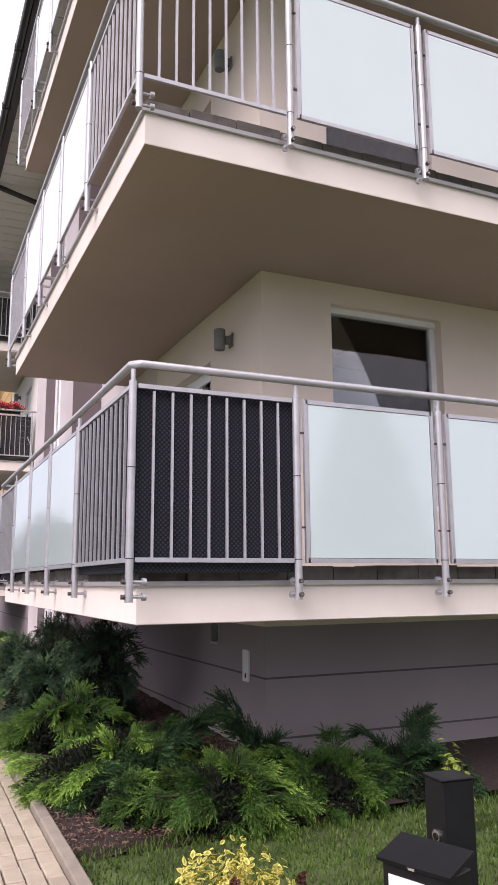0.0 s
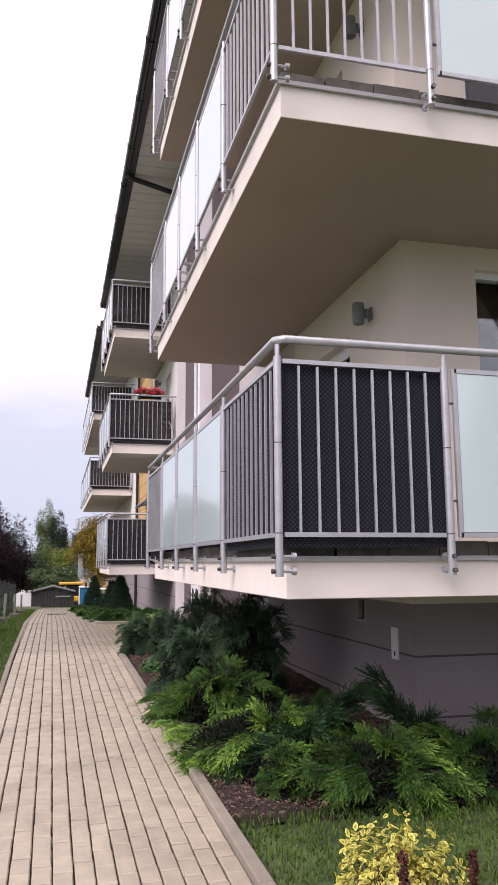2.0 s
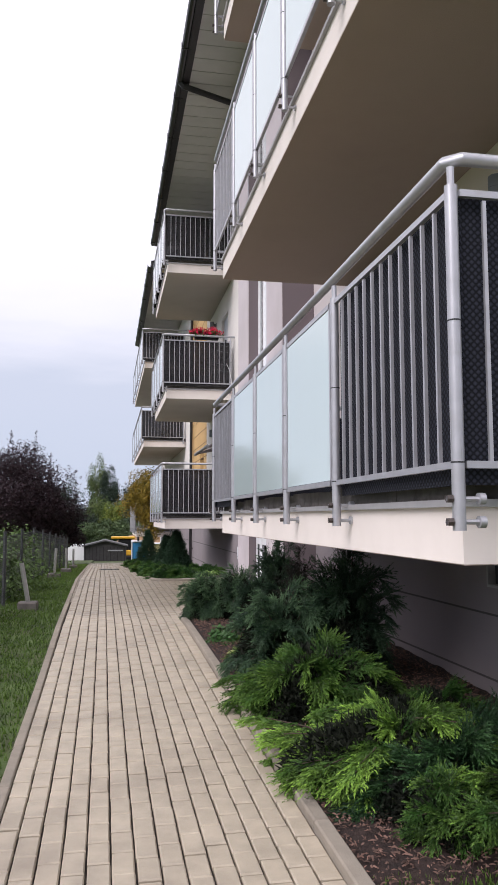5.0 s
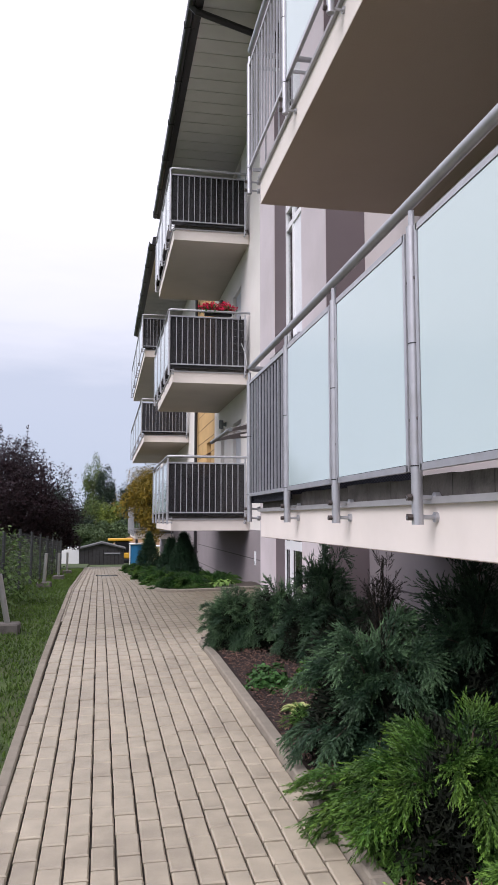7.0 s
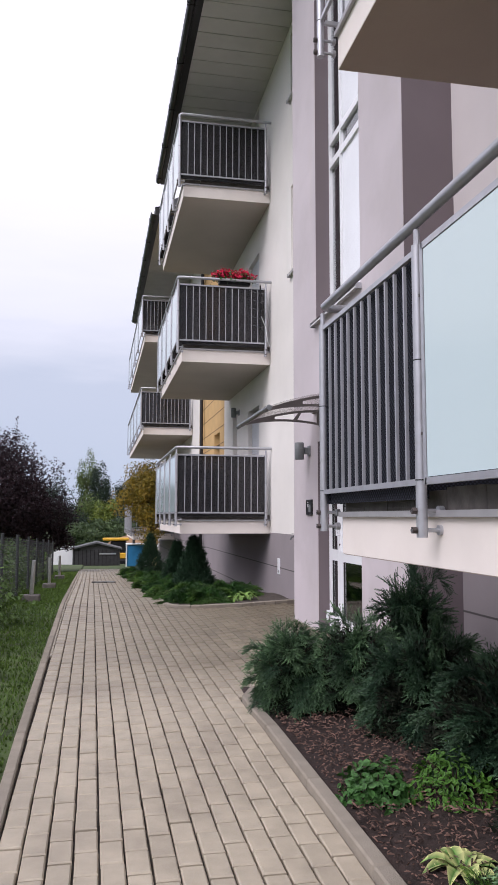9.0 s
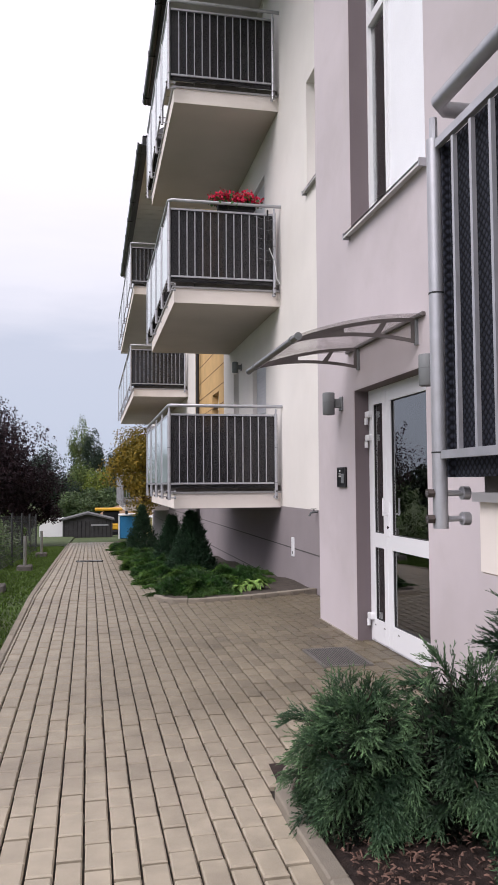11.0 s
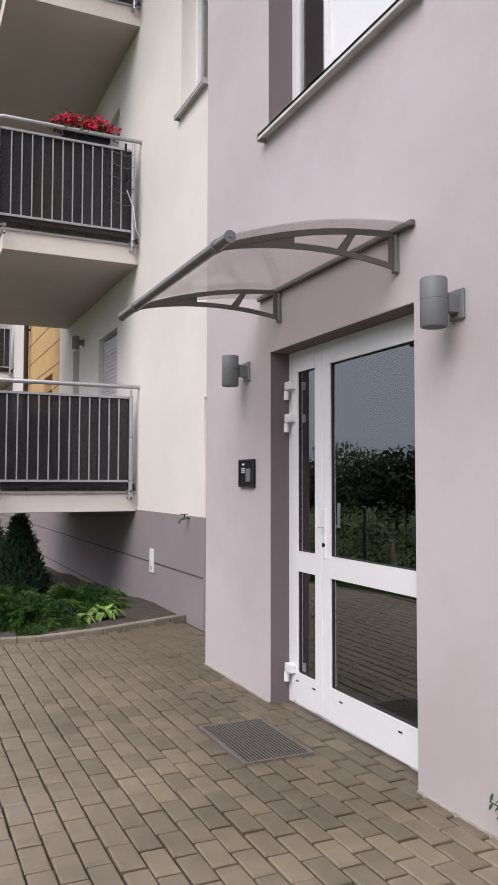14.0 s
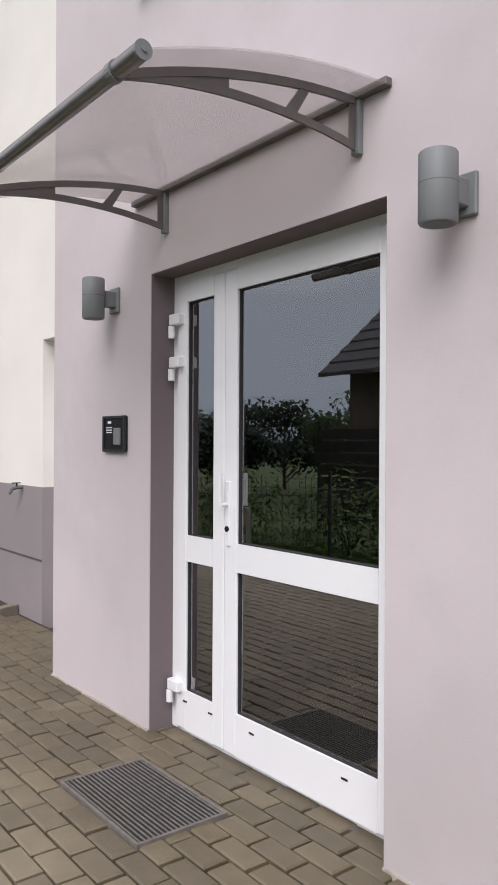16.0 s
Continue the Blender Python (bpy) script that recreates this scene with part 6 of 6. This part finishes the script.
for y in (-0.6, 0.6):
    part("wheel", Mesh().tube([(-0.78, y, 0.22), (0.78, y, 0.22)], 0.22, 12), BLACK, va)
manh = thing("drain_cover", "small metal drain cover set across the walk", "drain cover", at=(0.02, 25.0, ground_z(25.0) + 0.004))
part("plate", Mesh().box(-0.26, 0.26, -0.10, 0.10, -0.01, 0.008), GREYBOX, manh)
part("rim", Mesh().box(-0.28, 0.28, -0.12, -0.10, -0.01, 0.012).box(-0.28, 0.28, 0.10, 0.12, -0.01, 0.012), BLACK, manh)

slat = thing("slatted_fence_panel", "dark slatted wooden fence panel in the neighbour's garden", "fence", at=(-4.6, 20.2, ground_z(20)))
for k in range(8):
    part("board", Mesh().box(-0.012, 0.012, -0.95, 0.95, 0.1 + 0.2 * k, 0.27 + 0.2 * k), SHED, slat)
for y in (-0.95, 0.9):
    part("post", Mesh().box(-0.06, -0.012, y, y + 0.06, -0.2, 1.75), SHED, slat)

# ---- neighbour's house across the garden, seen in the glass ----
nh = thing("neighbour_house", "house with a dark tiled gable roof across the garden", "house", at=(-15.6, 23.3, 0.5))
part("wall", Mesh().prism([(-4, -0.5), (4, -0.5), (4, 3.4), (0, 6.6), (-4, 3.4)], "y", -4, 4), mat("brown_brick_house", (0.11, 0.095, 0.08), 0.9, 0.2, 4), nh)
TILES = mat("dark_roof_tile", (0.06, 0.06, 0.065), 0.6, 0.2, 6)
for sgn in (-1, 1):
    rf = Mesh()
    for k in range(11):
        a, b = k / 11, (k + 1) / 11
        xa, xb = sgn * 4.7 * (1 - a), sgn * 4.7 * (1 - b)
        za, zb = 2.95 + 3.85 * a, 2.95 + 3.85 * b
        rf.add([(xa, -4.6, za + 0.06), (xa, 4.6, za + 0.06), (xb, 4.6, zb + 0.01), (xb, -4.6, zb + 0.01), (xa, -4.6, za - 0.06), (xa, 4.6, za - 0.06)], [(0, 1, 2, 3), (4, 5, 1, 0)])
    part("roof", rf, TILES, nh)
for x, z in ((-2, 0.9), (1.2, 0.9), (-0.5, 3.6)):
    w = part("window", Mesh().box(x, x + 1.1, -4.05, -3.98, z, z + 1.3), GASKET, nh)
    part("frame", Mesh().box(x - 0.08, x, -4.08, -3.98, z - 0.08, z + 1.38).box(x + 1.1, x + 1.18, -4.08, -3.98, z - 0.08, z + 1.38).box(x, x + 1.1, -4.08, -3.98, z + 1.3, z + 1.38), WHITE, w)

# ---- paving ----
def brick_mesh(name, sx, sy, h, b, material):
    m = Mesh()
    x, y = sx / 2, sy / 2
    m.v = [(-x, -y, -h), (x, -y, -h), (x, y, -h), (-x, y, -h), (-x, -y, -b), (x, -y, -b), (x, y, -b), (-x, y, -b),
           (-x + b, -y + b, 0), (x - b, -y + b, 0), (x - b, y - b, 0), (-x + b, y - b, 0)]
    m.f = [(0, 1, 5, 4), (1, 2, 6, 5), (2, 3, 7, 6), (3, 0, 4, 7), (4, 5, 9, 8), (5, 6, 10, 9), (6, 7, 11, 10), (7, 4, 8, 11), (8, 9, 10, 11)]
    return m.mesh(name, material)


def bed_edge(y):
    """x at which the near bed's kerb begins beside the walk."""
    return float(np.interp(y, [0, 10.8, 11.2, 11.55, 11.8, 11.95, 12.02], [0.91, 0.855, 0.835, 0.84, 0.95, 1.2, 2.29]))


def paved(x, y):
    if x < left_edge(y) + 0.03:
        return False
    if y < 11.98:
        return x < bed_edge(y) + 0.03
    if y < 17.05 + 0.27 * max(0.0, x - 1.5):
        return x < (EX + 0.13 if 13.05 < y < 14.70 else EX + 0.015 if y < YE1 + 0.02 else CX + 0.015)
    return x < 0.83


rng = random.Random(7)
structure("road_base", Mesh().add([(a, b, ground_z(b) - 0.022) for b in np.arange(-3, 38.5, 0.5) for a in (-0.78, 0.88)], [(2 * i, 2 * i + 1, 2 * i + 3, 2 * i + 2) for i in range(82)]).box(0.9, CX, 11.9, 17.5, 0.0, 0.080), JOINT, "dark jointing sand under the pavers")
walkway = tagged(new("pavement"), "walk of sand-coloured concrete pavers in running bond", "", "", "structure")
BR = brick_mesh("paver", 0.0918, 0.1845, 0.05, 0.006, PAVER_O)
rest = Mesh()
base_v = [tuple(v.co) for v in BR.vertices]
base_f = [tuple(p.vertices) for p in BR.polygons]
count = 0
for c in range(-9, 37):
    for r in range(-10, 188):
        y = r * 0.2 + (0.1 if c % 2 else 0.0) + 0.02 * math.sin(c * 1.3)
        x = 0.86 + 0.1 * (c - 17) - 0.005 * y
        if not paved(x, y):
            continue
        z = ground_z(y) + rng.uniform(-0.0025, 0.0025)
        if x > 1.0 and 12.15 < y < 15.4 and count < 300:
            o = part("paver", BR, None, walkway)
            o.location = (x + rng.uniform(-.002, .002), y + rng.uniform(-.003, .003), z)
            o.rotation_euler = (rng.uniform(-.008, .008), rng.uniform(-.008, .008), rng.uniform(-.008, .008))
            count += 1
        else:
            dx, dy, a, tl = rng.uniform(-.0015, .0015), rng.uniform(-.003, .003), rng.uniform(-.006, .006), rng.uniform(-.006, .006)
            lim = left_edge(y) + 0.063
            rest.add([(max(lim + 0.2 * max(0, vx + 0.047), x + dx + vx - a * vy) if x < lim + 0.06 else x + dx + vx - a * vy, y + dy + vy + a * vx, z + vz + tl * vx + ((-0.041 if y > 18 else 0.0275 if 3 < y < 11 else 0) * vy)) for vx, vy, vz in base_v], base_f)
o = part("paver_field", rest, PAVER, walkway, "field of small sand-coloured pavers")
o["kind"] = "stuff"


def kerb_line(pts, w, h, depth, label, step=0.8):
    """Kerb stones of about one step along a line of places."""
    k = tagged(new("kerb"), label, "", "", "structure")
    for (x0, y0), (x1, y1) in zip(pts, pts[1:]):
        L = math.hypot(x1 - x0, y1 - y0)
        n = max(1, round(L / step))
        for i in range(n):
            a, b = i / n, (i + 1) / n
            ax, ay, bx, by = x0 + (x1 - x0) * a, y0 + (y1 - y0) * a, x0 + (x1 - x0) * b, y0 + (y1 - y0) * b
            s = L / n
            me = Mesh().box(0, w, 0.002, s - 0.002, -depth, h, 0.008)
            ob = part("kerb_stone", me, KERB, k)
            ob.location = (ax, ay, ground_z(ay))
            ob.rotation_euler = (math.asin((ground_z(by) - ground_z(ay)) / s), 0, math.atan2(-(bx - ax), by - ay))
    return k


kerb_line([(left_edge(y), y) for y in (-2, 3, 6, 8, 9, 11, 12.5, 13.2, 17, 20, 26, 32, 37)], 0.06, 0.012, 0.2, "low concrete edging between walk and lawn")
kerb_line([(0.91, -2), (0.893, 3), (0.882, 6), (0.866, 9), (0.852, 10.8), (0.838, 11.2), (0.845, 11.55), (0.95, 11.8), (1.2, 11.93), (2.27, 11.97)], 0.075, 0.045, 0.2, "raised concrete kerb round the planting bed")
kerb_line([(0.80, 17.4), (0.80, 37)], 0.06, 0.02, 0.2, "concrete edging along the far bed")
kerb_line([(2.80, 17.50), (1.9, 17.12), (1.3, 16.98), (0.98, 17.02), (0.84, 17.18), (0.80, 17.4)], 0.07, 0.045, 0.2, "row of small concrete stones round the corner of the far bed", 0.2)
